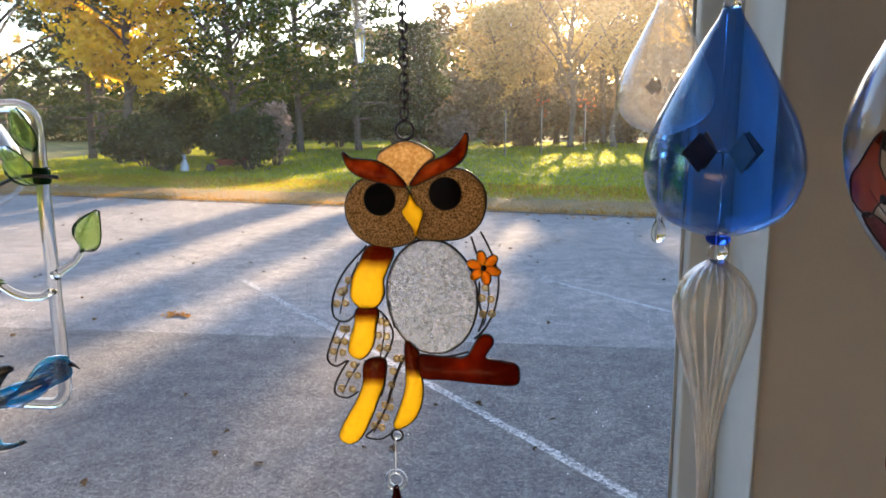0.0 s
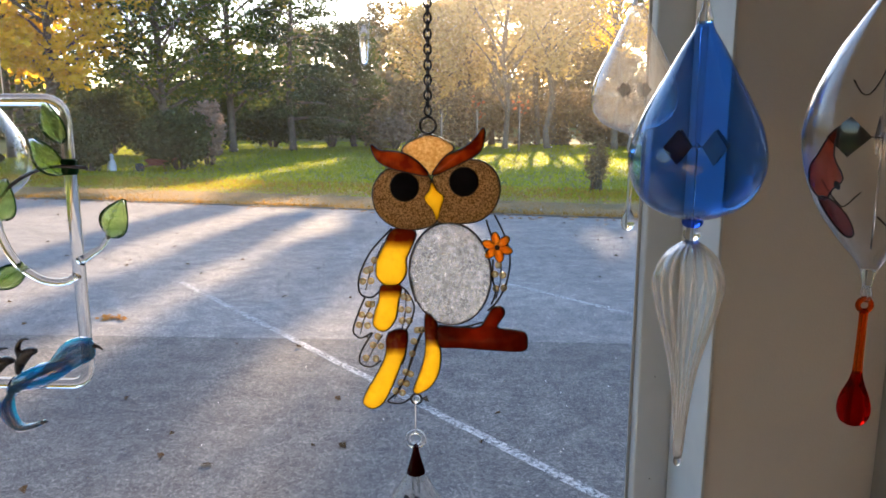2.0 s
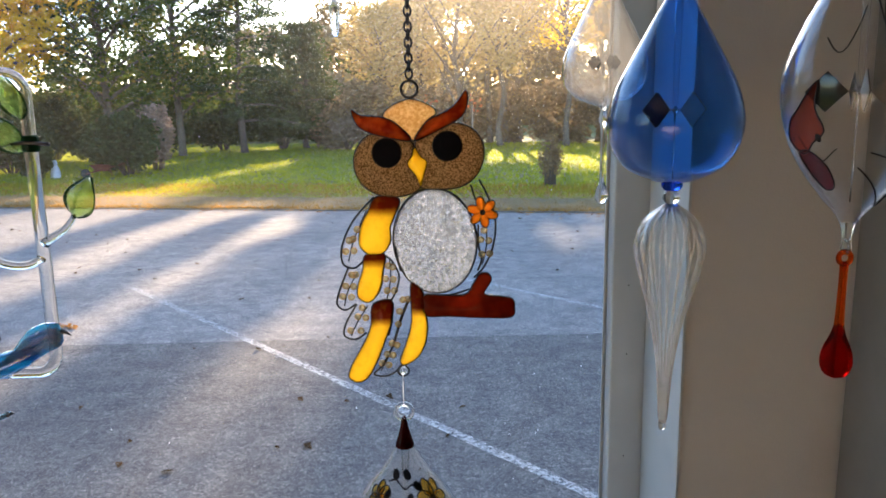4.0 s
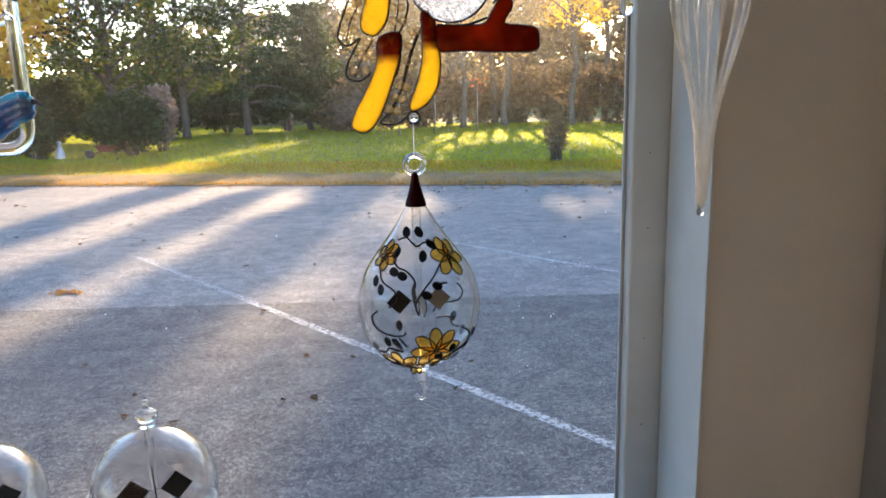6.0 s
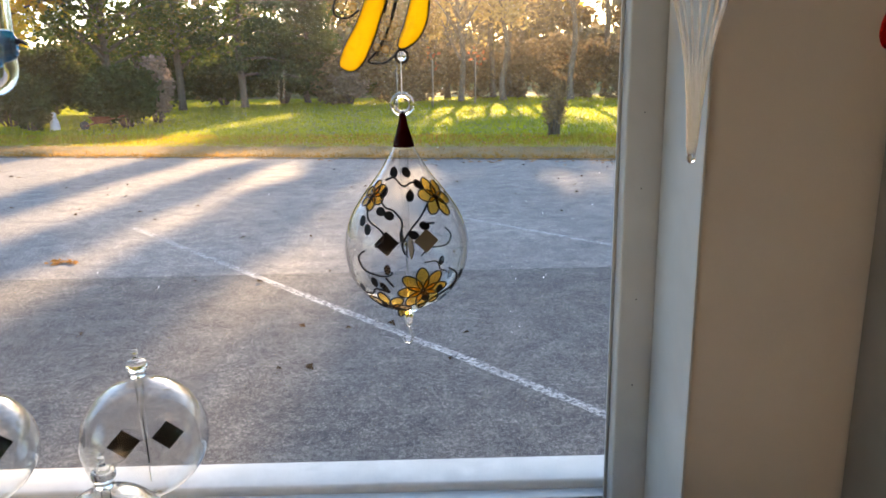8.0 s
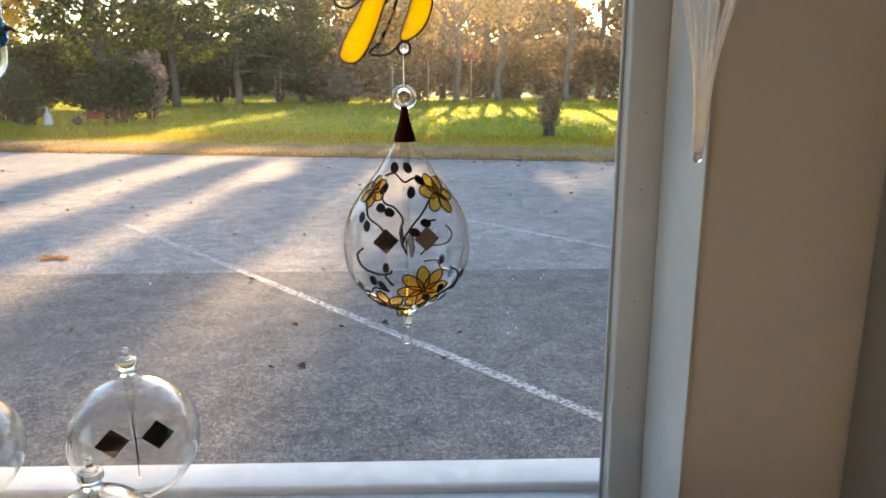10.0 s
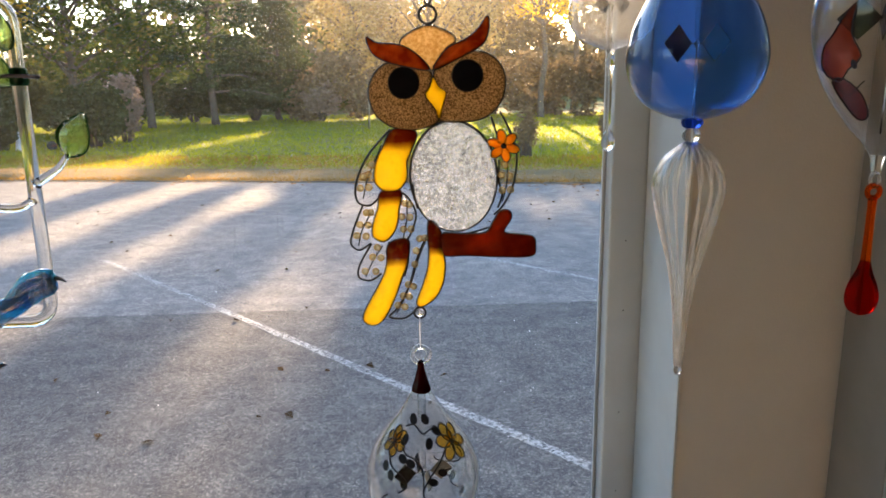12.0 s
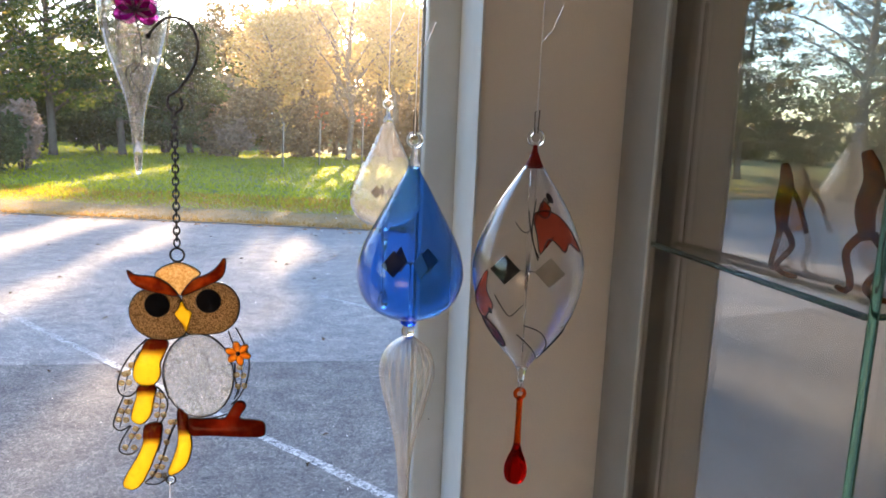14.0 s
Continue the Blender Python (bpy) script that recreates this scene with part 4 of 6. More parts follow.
lathe(bm, smooth_profile([(0.16, 0.0), (0.15, 0.18), (0.11, 0.36), (0.075, 0.42), (0.09, 0.5), (0.06, 0.58), (0.0, 0.62)]), 14)
tagged(mesh_ob("garden_statue", bm, M_STATUE), "small pale blue-white garden statue on the lawn", "statue").matrix_basis = pose(-9.6, 17.9, 0) @ Matrix.Scale(0.75, 4)


# ---- hanging glass ----
def nylon(owner, z0, top=2.362, tail=True, x=0.0):
    bm = bmesh.new()
    tube(bm, [(x, 0, z0), (x, 0, top - owner.location.z)], 0.0005, 5)
    if tail:
        tube(bm, [(x, 0, z0 + 0.075), (x + 0.008, -0.004, z0 + 0.085), (x + 0.016, -0.004, z0 + 0.105)], 0.0004, 5)
    part("hanging_line", bm, M_LINE, owner, "thin clear nylon line with a cut tail" if tail else "thin clear nylon line")


def ring(owner, z, r, w, mat, name="ring", turn=0.0, label=""):
    bm = bmesh.new()
    n = 24
    tube(bm, [(r * math.cos(2 * math.pi * k / n) * math.cos(turn), r * math.cos(2 * math.pi * k / n) * math.sin(turn), z + r * math.sin(2 * math.pi * k / n)) for k in range(n)], w, 8, True)
    return part(name, bm, mat, owner, label)


def vanes(owner, z, side, arm, turn=0.0, needle=None, back=M_VANELIGHT):
    """The radiometer's mill: four diamond plates on a cross of wires, on a needle."""
    hub = bmesh.new()
    ball(hub, (0, 0, z), 0.0022, 1.5)
    hub = part("vane_hub", hub, M_ROD, owner)
    for k in range(4):
        t = turn + k * math.pi / 2
        d, nrm = Vector((math.cos(t), math.sin(t), 0)), Vector((-math.sin(t), math.cos(t), 0))
        c = d * (arm + side * 0.70) + Vector((0, 0, z))
        h = side * 0.707
        for off, mat, nm in ((0.0003, M_VANE, "vane"), (-0.0003, back, "vane_back")):
            bm = bmesh.new()
            vs = [bm.verts.new(c + q + nrm * (off + e_)) for e_ in (-0.0002, 0.0002) for q in (d * h, Vector((0, 0, h)), -d * h, Vector((0, 0, -h)))]
            bm.faces.new(vs[:4][::-1])
            bm.faces.new(vs[4:])
            for j in range(4):
                bm.faces.new((vs[j], vs[(j + 1) % 4], vs[4 + (j + 1) % 4], vs[4 + j]))
            part(nm, bm, mat, hub, "black sooted vane" if off > 0 else "pale mica back of the vane", False)
        bm = bmesh.new()
        tube(bm, [(0, 0, z), tuple(d * arm + Vector((0, 0, z)))], 0.0004, 5)
        part("vane_arm", bm, M_WIRE, hub)
    if needle:
        bm = bmesh.new()
        tube(bm, [(0, 0, z - 0.001), (0, 0, needle)], 0.0006, 6)
        part("needle", bm, M_ROD, owner)


def stem(owner, z0, z1, r=0.003):
    bm = bmesh.new()
    lathe(bm, [(r * 1.2, z0), (r, (z0 + z1) / 2), (r * 0.8, z1)], 12)
    part("inner_tube", bm, M_CLEAR, owner, "clear inner glass tube")


def radius_at(prof, z):
    for (r0, z0), (r1, z1) in zip(prof, prof[1:]):
        if (z0 - z) * (z1 - z) <= 0 and z0 != z1:
            return r0 + (r1 - r0) * (z - z0) / (z1 - z0)
    return prof[-1][0]


def on_bulb(prof, ang, z, lift=0.0005):
    r = radius_at(prof, z) + lift
    return Vector((r * math.sin(ang), -r * math.cos(ang), z))


def stroke(bm, prof, pts, w, n=5):
    """A painted line over the bulb: pts are (angle, height)."""
    flat = catmull([(a_, z, 0) for a_, z in pts], n, False)
    tube(bm, [on_bulb(prof, p.x, p.y) for p in flat], w, 5)


def blob(bm, prof, ang, z, ra, rz, tilt=0.0, n=14, lift=0.0007, points=0.0):
    """A painted patch on the bulb: an ellipse (petal, leaf) with half-lengths in metres; points sharpens its tips."""
    r = max(0.004, radius_at(prof, z))
    c, s = math.cos(tilt), math.sin(tilt)
    rim = []
    for k in range(n):
        t = 2 * math.pi * k / n
        u, v = ra * math.cos(t) * (1 - points * abs(math.sin(t)) ** 2), rz * math.sin(t)
        rim.append((ang + (u * c - v * s) / r, z + u * s + v * c))
    mid = bm.verts.new(on_bulb(prof, ang, z, lift))
    vs = [bm.verts.new(on_bulb(prof, *p, lift)) for p in rim]
    for k in range(n):
        bm.faces.new((mid, vs[k], vs[(k + 1) % n]))
    return rim


def paint_line(prof, pts, owner, w):
    bm = bmesh.new()
    stroke(bm, prof, pts, w)
    part("painted_line", bm, M_INK, owner)


# painted drop below the owl
drop = thing("painted_glass_drop", (-0.010, -0.579, 1.344), "clear glass drop painted with dark vines and amber flowers", "glass ornament", "hanging glass ornaments")
P = smooth_profile([(0.0062, -0.027), (0.0115, -0.036), (0.0185, -0.047), (0.0285, -0.060), (0.0370, -0.073), (0.0420, -0.087), (0.0427, -0.100), (0.0392, -0.117), (0.030, -0.130), (0.0190, -0.138), (0.0085, -0.1415)])
part("bulb", lathe(bmesh.new(), P, 56, capped=False), M_CLEAR, drop, "clear blown glass bulb")
ring(drop, 0.0, 0.0062, 0.0021, M_ROD, "ring", label="clear glass ring")
part("cap", lathe(bmesh.new(), smooth_profile([(0.0022, -0.006), (0.0028, -0.011), (0.0048, -0.019), (0.0072, -0.0275), (0.005, -0.0285)])), M_MAROON, drop, "dark maroon glass cap")
bm = bmesh.new()
lathe(bm, smooth_profile([(0.0075, -0.1405), (0.0068, -0.144), (0.0042, -0.147), (0.0028, -0.153), (0.0022, -0.156)]), 14)
tube(bm, catmull([(0, 0, -0.155), (0.0015, 0, -0.160), (0.0022, 0, -0.165), (0.0005, 0, -0.1685), (-0.0028, 0, -0.168), (-0.0040, 0, -0.1645)], 5, False), 0.0013, 8)
part("bottom_hook", bm, M_ROD, drop, "clear twisted glass hook")
stem(drop, -0.03, -0.092, 0.0026)
vanes(drop, -0.095, 0.0125, 0.0055, 0.25, -0.138)


def on_front(prof, x, z):
    """(angle, height) on the bulb's near side of a spot x to the side and z above the ring, in millimetres."""
    return math.asin(max(-0.98, min(0.98, x / 1000 / radius_at(prof, z / 1000)))), z / 1000


VINES = [[(-11.7, -48.5), (-5.9, -46.8), (0.0, -51.8), (4.2, -50.1), (9.2, -49.3)], [(-14.7, -60.2), (-11.7, -64.4), (-6.7, -66.0), (-1.7, -71.1), (-0.8, -76.1)], [(-23.5, -66.0), (-22.6, -72.8), (-15.1, -77.8), (-12.6, -83.6), (-18.4, -88.7)],
         [(15.1, -62.7), (10.1, -71.1), (4.2, -77.8), (-0.8, -86.2), (0.8, -92.9)], [(13.4, -74.4), (19.3, -74.4)], [(-26.0, -92.0), (-30.2, -97.0), (-26.8, -104.6), (-16.8, -107.9), (-9.2, -107.1), (-8.4, -104.6)], [(-12.6, -108.8), (-7.5, -115.5)],
         [(-26.8, -123.0), (-21.8, -122.2), (-19.3, -118.0), (-10.1, -119.7)], [(28.5, -105.4), (33.5, -111.3), (31.8, -118.8), (25.1, -123.0), (18.4, -126.4), (6.7, -133.9)]]
LEAVES = [(-6.2, -43.4, 0.5), (-12.6, -56.0, -0.3), (1.7, -43.4, 0.5), (4.2, -57.7, -0.3), (9.2, -51.0, 0.8), (-14.7, -66.9, 1.2), (-9.2, -69.1, 1.2), (-26.8, -73.6, 0.5), (-23.5, -78.3, 0.4), (13.1, -75.6, 1.3), (6.2, -80.8, 1.3),
          (-20.1, -113.0, 0.1), (-29.0, -119.7, -0.5), (21.8, -119.7, 0.4), (23.5, -129.7, -0.3), (12.6, -125.5, 0.9), (36.0, -113.0, -0.3), (30.5, -121.0, 0.6)]
vines = [[on_front(P, *p) for p in v] for v in VINES]
for v in vines + [[(a_ + 3.1, z) for a_, z in v] for v in vines[5:8]]:
    paint_line(P, v, drop, 0.0007)
leaves = [(*on_front(P, x, z), tl) for x, z, tl in LEAVES]
for a_, z, tl in leaves + [(a_ + 3.0, z - 0.004, tl) for a_, z, tl in leaves[11:15]]:
    bm = bmesh.new()
    blob(bm, P, a_, z, 0.0026, 0.0036, tl, 12)
    part("painted_leaf", bm, M_INK, drop)


def painted_flower(prof, ang, z, length, width, petals, spin, owner, w=0.0005):
    for k in range(petals):
        t = spin + 2 * math.pi * k / petals
        r = radius_at(prof, z)
        ca, cz = ang - math.sin(t) * length * 0.55 / r, z + math.cos(t) * length * 0.55
        bm = bmesh.new()
        rim = blob(bm, prof, ca, cz, width, length * 0.5, t, 14)
        pt = part("painted_petal", bm, M_AMBERPAINT, owner, "translucent amber painted petal")
        bm = bmesh.new()
        tube(bm, [on_bulb(prof, *p, 0.0009) for p in rim], w, 5, True)
        part("petal_outline", bm, M_INK, pt)


painted_flower(P, 0.30, -0.119, 0.0160, 0.0042, 8, 0.1, drop)
painted_flower(P, 0.80, -0.0595, 0.012, 0.0038, 6, 0.3, drop)
painted_flower(P, -0.80, -0.058, 0.009, 0.0033, 6, 0.2, drop)
painted_flower(P, -0.42, -0.134, 0.0130, 0.0036, 7, 0.1, drop)
nylon(drop, 0.006, 1.344 + 0.034, False)

# blue drop with a ribbed pendant
blue = thing("blue_glass_drop", (0.211, -0.509, 1.687), "cobalt blue glass drop above a clear ribbed glass pendant", "glass ornament", "hanging glass ornaments")
B = smooth_profile([(0.0058, -0.026), (0.0085, -0.033), (0.0165, -0.046), (0.0275, -0.066), (0.0385, -0.086), (0.0480, -0.106), (0.0530, -0.126), (0.0528, -0.140), (0.0475, -0.156), (0.0370, -0.169), (0.0200, -0.1775), (0.0070, -0.181)])
part("bulb", lathe(bmesh.new(), B, 64, capped=False), M_BLUE, blue, "transparent cobalt blue bulb")
ring(blue, 0.0, 0.0065, 0.0021, M_ROD, label="clear glass ring")
part("neck", lathe(bmesh.new(), smooth_profile([(0.002, -0.006), (0.003, -0.014), (0.0055, -0.022), (0.0062, -0.0265), (0.004, -0.0275)]), 16), M_ROD, blue, "clear glass neck")
part("base_collar", lathe(bmesh.new(), smooth_profile([(0.0078, -0.1795), (0.0085, -0.183), (0.006, -0.1865), (0.002, -0.187)]), 16), M_BLUEROD, blue, "dark blue collar")
bm = ball(bmesh.new(), (0, 0, -0.1925), 0.0072, 0.85, 16, 10)
part("bead", bm, M_ROD, blue, "clear glass bead")
stem(blue, -0.03, -0.118, 0.0026)
vanes(blue, -0.122, 0.0195, 0.006, 0.42, -0.178)
R = [(r, -0.199 + 1.10 * (z + 0.199)) for r, z in smooth_profile([(0.004, -0.199), (0.012, -0.2035), (0.0215, -0.212), (0.0275, -0.226), (0.0272, -0.238), (0.0225, -0.256), (0.0165, -0.276), (0.0110, -0.297), (0.0072, -0.320), (0.0048, -0.345), (0.0036, -0.366), (0.0022, -0.372)], 4)]
pend = part("ribbed_pendant", lathe(bmesh.new(), R, 54), M_RIB, blue, "clear blown pendant with fine vertical ribs")
RIBS = 18
for k in range(RIBS):
    bm = bmesh.new()
    t = 2 * math.pi * k / RIBS
    tube(bm, [((r + 0.0002) * math.cos(t + 0.35 * i / len(R)), (r + 0.0002) * math.sin(t + 0.35 * i / len(R)), z) for i, (r, z) in enumerate(R)][::2], 0.0011, 6, taper=lambda s: 0.00135 - 0.0009 * s)
    part("rib", bm, M_RIBROD, pend)
part("pendant_tip", ball(bmesh.new(), (0, 0, -0.392), 0.0036, 1.2), M_ROD, pend)
nylon(blue, 0.006)
bm = bmesh.new()
tube(bm, [(-0.0012, 0, 0.004), (-0.0016, 0, 0.02), (0, 0, 0.034), (0.0016, 0, 0.02), (0.0012, 0, 0.004)], 0.0006, 6)
part("wire_clip", bm, M_WIRE, blue)

# frosted white drop nearer the glass
white = thing("frosted_glass_drop", (0.203, -0.297, 1.725), "milky frosted glass drop with a vane mill and long clear stem", "glass ornament", "hanging glass ornaments")
W = smooth_profile([(0.006, -0.022), (0.012, -0.037), (0.022, -0.058), (0.034, -0.082), (0.0435, -0.104), (0.0455, -0.120), (0.042, -0.134), (0.031, -0.146), (0.016, -0.153), (0.006, -0.156)])
part("bulb", lathe(bmesh.new(), W, 48, capped=False), M_MILK, white, "frosted milky bulb")
ring(white, 0.0, 0.0055, 0.0018, M_ROD)
part("neck", lathe(bmesh.new(), smooth_profile([(0.002, -0.005), (0.003, -0.012), (0.006, -0.019), (0.0065, -0.023)]), 16), M_ROD, white)
stem(white, -0.025, -0.106, 0.003)
vanes(white, -0.110, 0.0115, 0.005, 0.3, -0.15)
bm = bmesh.new()
lathe(bm, smooth_profile([(0.006, -0.155), (0.0035, -0.160), (0.0045, -0.166), (0.005, -0.172), (0.0034, -0.178), (0.0026, -0.19), (0.0024, -0.225), (0.003, -0.238), (0.0062, -0.246), (0.0075, -0.254), (0.005, -0.261), (0.0, -0.263)]), 14)
part("long_stem", bm, M_ROD, white, "clear drop-ended glass stem")
nylon(white, 0.005)

# lens-shaped drop with painted butterflies and a red drop
lens = thing("butterfly_glass_pendant", (0.306, -0.600, 1.695), "clear pointed glass pendant with red butterflies and a red drop", "glass ornament", "hanging glass ornaments")
L = smooth_profile([(0.0078, -0.0245), (0.0200, -0.042), (0.0325, -0.062), (0.0425, -0.084), (0.0485, -0.104), (0.0497, -0.120), (0.0468, -0.140), (0.0405, -0.159), (0.0305, -0.177), (0.0185, -0.193), (0.0095, -0.203), (0.0052, -0.210)])
part("bulb", lathe(bmesh.new(), L, 64, capped=False), M_CLEAR, lens, "clear pointed oval bulb")
ring(lens, 0.0, 0.0060, 0.0019, M_ROD)
part("cap", lathe(bmesh.new(), smooth_profile([(0.0018, -0.006), (0.0025, -0.011), (0.005, -0.018), (0.0082, -0.0255), (0.006, -0.0265)]), 18), M_REDCAP, lens, "red glass cap")
bm = bmesh.new()
lathe(bm, smooth_profile([(0.0052, -0.2095), (0.0038, -0.216), (0.003, -0.222)]), 12)
n_ = 16
tube(bm, [(0.0, 0.005 * math.cos(6.2832 * k / n_), -0.2265 + 0.005 * math.sin(6.2832 * k / n_)) for k in range(n_)], 0.0014, 7, True)
part("bottom_loop", bm, M_ROD, lens)
stem(lens, -0.028, -0.116, 0.0026)
vanes(lens, -0.119, 0.0195, 0.0065, -0.35, -0.195)
bm = bmesh.new()
tube(bm, [(0.0045 * math.cos(6.2832 * k / n_), 0, -0.2345 + 0.0045 * math.sin(6.2832 * k / n_)) for k in range(n_)], 0.0019, 7, True)
lathe(bm, smooth_profile([(0.0030, -0.2385), (0.0028, -0.248), (0.0030, -0.270), (0.0034, -0.284)]), 14)
rd = part("amber_rod", bm, M_ORANGE, lens, "amber glass rod with a loop")
part("red_drop", lathe(bmesh.new(), smooth_profile([(0.0033, -0.2835), (0.0052, -0.291), (0.0088, -0.300), (0.0107, -0.308), (0.0105, -0.315), (0.0075, -0.321), (0.0, -0.3245)]), 24), M_RED, rd, "deep red glass drop")


def wing(prof, outline, mat, label):
    """A painted butterfly wing: an outline of (angle, height), filled and edged in black."""
    fill, line = bmesh.new(), bmesh.new()
    flat = [(p.x, p.y) for p in catmull([(a_, z, 0) for a_, z in outline], 3)]
    ca, cz = sum(p[0] for p in flat) / len(flat), sum(p[1] for p in flat) / len(flat)
    rings_ = [[fill.verts.new(on_bulb(prof, ca + (a_ - ca) * s, cz + (z - cz) * s, 0.0007)) for a_, z in flat] for s in (1.0, 0.66, 0.33)]
    mid = fill.verts.new(on_bulb(prof, ca, cz, 0.0007))
    k = len(flat)
    for r0, r1 in zip(rings_, rings_[1:]):
        for j in range(k):
            fill.faces.new((r0[j], r0[(j + 1) % k], r1[(j + 1) % k], r1[j]))
    for j in range(k):
        fill.faces.new((rings_[-1][j], rings_[-1][(j + 1) % k], mid))
    tube(line, [on_bulb(prof, *p, 0.0010) for p in flat], 0.00055, 5, True)
    part("wing_outline", line, M_INK, part("painted_wing", fill, mat, lens, label))


wing(L, [(-0.22, -0.064), (-0.14, -0.080), (-0.08, -0.095), (0.08, -0.083), (0.25, -0.086), (0.42, -0.094), (0.58, -0.087), (0.90, -0.096), (0.75, -0.078), (0.50, -0.066), (0.25, -0.061), (0.00, -0.060)], M_REDPAINT, "translucent red painted wing")
wing(L, [(-0.10, -0.062), (0.05, -0.052), (0.25, -0.058), (0.10, -0.066)], M_REDPAINT, "translucent red painted wing")
wing(L, [(-1.30, -0.130), (-1.02, -0.112), (-1.04, -0.130), (-0.92, -0.144), (-1.10, -0.152), (-1.30, -0.160), (-1.58, -0.152), (-1.48, -0.138)], M_REDPAINT, "translucent red painted wing")
wing(L, [(-1.44, -0.160), (-1.20, -0.158), (-0.94, -0.168), (-0.88, -0.182), (-1.14, -0.184), (-1.33, -0.174)], M_DARKREDPAINT, "dark red painted wing")
for v in ([(0.0, -0.058), (0.12, -0.050), (0.25, -0.054), (0.3, -0.048)], [(-0.45, -0.168), (0.1, -0.186), (0.55, -0.196), (0.6, -0.186), (0.1, -0.165), (-0.3, -0.158)], [(-0.35, -0.060), (-0.22, -0.085), (-0.1, -0.098)],
          [(-0.15, -0.050), (-0.25, -0.075), (-0.12, -0.100)], [(0.7, -0.190), (0.9, -0.176), (1.3, -0.168), (1.6, -0.172)], [(2.6, -0.06), (2.9, -0.09), (3.2, -0.08)], [(3.6, -0.15), (3.3, -0.17), (2.9, -0.16)]):
    paint_line(L, v, lens, 0.0006)
for spot in ((0.32, -0.050, 0.003, 0.0045), (-1.02, -0.149, 0.002, 0.003)):
    bm = bmesh.new()
    blob(bm, L, *spot, 0.3)
    part("painted_body", bm, M_INK, lens)
nylon(lens, 0.006)
bm = bmesh.new()
tube(bm, [(-0.0014, 0, 0.003), (-0.002, 0, 0.022), (0.002, 0, 0.024), (0.0014, 0, 0.004)], 0.0005, 6)
part("wire_clip", bm, M_WIRE, lens)
part("white_clip", box(bmesh.new(), -0.012, 0.012, -0.004, 0.004, 0.122, 0.138, 0.001), M_WHITECLIP, lens, "small white plastic clip on the line")

# clear cone with a purple flower
cone = thing("flower_glass_cone", (-0.072, -0.393, 1.637), "clear pointed glass cone painted with a purple flower and thin stems", "glass ornament", "hanging glass ornaments")
C = smooth_profile([(0.0, 0.0), (0.003, 0.002), (0.0050, 0.025), (0.0075, 0.055), (0.0120, 0.080), (0.0200, 0.105), (0.0290, 0.130), (0.0345, 0.155), (0.0360, 0.180), (0.0330, 0.205), (0.0240, 0.225), (0.010, 0.240), (0.004, 0.246)])
part("bulb", lathe(bmesh.new(), C, 48, capped=False), M_SHEEN, cone, "clear pointed glass bulb")
part("solid_tip", lathe(bmesh.new(), smooth_profile([(0.0, -0.001), (0.0028, 0.001), (0.0042, 0.012), (0.0046, 0.024), (0.002, 0.034), (0.0, 0.036)]), 12), M_ROD, cone, "solid clear tip")
ring(cone, 0.251, 0.0055, 0.0018, M_ROD)
for z_, a0 in ((0.165, 0.25), (0.172, 3.2)):
    for k, t in enumerate((1.9, 1.0, 0.2, -0.6, -1.4, -2.1)):
        r = radius_at(C, z_)
        bm = bmesh.new()
        rim = blob(bm, C, a0 - math.sin(t) * 0.011 / r, z_ + math.cos(t) * 0.010, 0.0072, 0.0105, t, 14)
        pt = part("painted_petal", bm, M_PURPLEPAINT, cone, "purple and magenta painted petal")
        bm = bmesh.new()
        tube(bm, [on_bulb(C, *p, 0.001) for p in rim], 0.0005, 5, True)
        part("petal_outline", bm, M_INK, pt)
        bm = bmesh.new()
        blob(bm, C, a0 - math.sin(t) * 0.008 / r, z_ + math.cos(t) * 0.008, 0.0016, 0.006, t, 10, 0.0012)
        part("petal_vein", bm, M_WHITEPAINT, pt, "white painted vein")
    paint_line(C, [(a0, z_ - 0.004), (a0 + 0.2, 0.118), (a0 - 0.3, 0.10), (a0 + 0.4, 0.080), (a0 - 0.2, 0.062)], cone, 0.0005)
    paint_line(C, [(a0 + 0.1, 0.118), (a0 - 0.5, 0.105), (a0 - 0.3, 0.086), (a0 + 0.3, 0.080)], cone, 0.0005)
nylon(cone, 0.255)

# another clear drop behind the leafy frame
for (x, y, z) in ((-0.455, -0.40, 1.645),):
    ob = thing("clear_glass_drop", (x, y, z), "plain clear glass drop hanging behind the leafy glass frame", "glass ornament", "hanging glass ornaments")
    Q = smooth_profile([(0.005, -0.02), (0.014, -0.038), (0.028, -0.058), (0.041, -0.082), (0.045, -0.102), (0.040, -0.121), (0.026, -0.134), (0.007, -0.141)])
    part("bulb", lathe(bmesh.new(), Q, 48, capped=False), M_CLEAR, ob)
    ring(ob, 0.0, 0.0055, 0.0018, M_ROD)
    part("neck", lathe(bmesh.new(), [(0.002, -0.005), (0.004, -0.014), (0.0055, -0.021)], 12), M_ROD, ob)
    stem(ob, -0.022, -0.095)
    vanes(ob, -0.098, 0.012, 0.005, 0.5, -0.136)
    nylon(ob, 0.006)


# ---- owl sun catcher ----
owl = thing("owl_suncatcher", (0.0, -0.575, 1.583), "brown and yellow resin owl sun catcher with clear hammered glass belly", "sun catcher", turn=-3.0)
K = 0.000235


def owl_xy(px, py):
    return ((px - 371) * K, (82 - py) * K)


def outline(*pts, n=5):
    return [(p.x, p.y) for p in catmull([(*owl_xy(x, y), 0) for x, y in pts], n)]


def oval(cx, cy, rx, ry, tilt=0.0, n=36):
    c, s = math.cos(tilt), math.sin(tilt)
    return [owl_xy(cx + rx * math.cos(t) * c - ry * math.sin(t) * s, cy + rx * math.cos(t) * s + ry * math.sin(t) * c) for t in (2 * math.pi * k / n for k in range(n))]


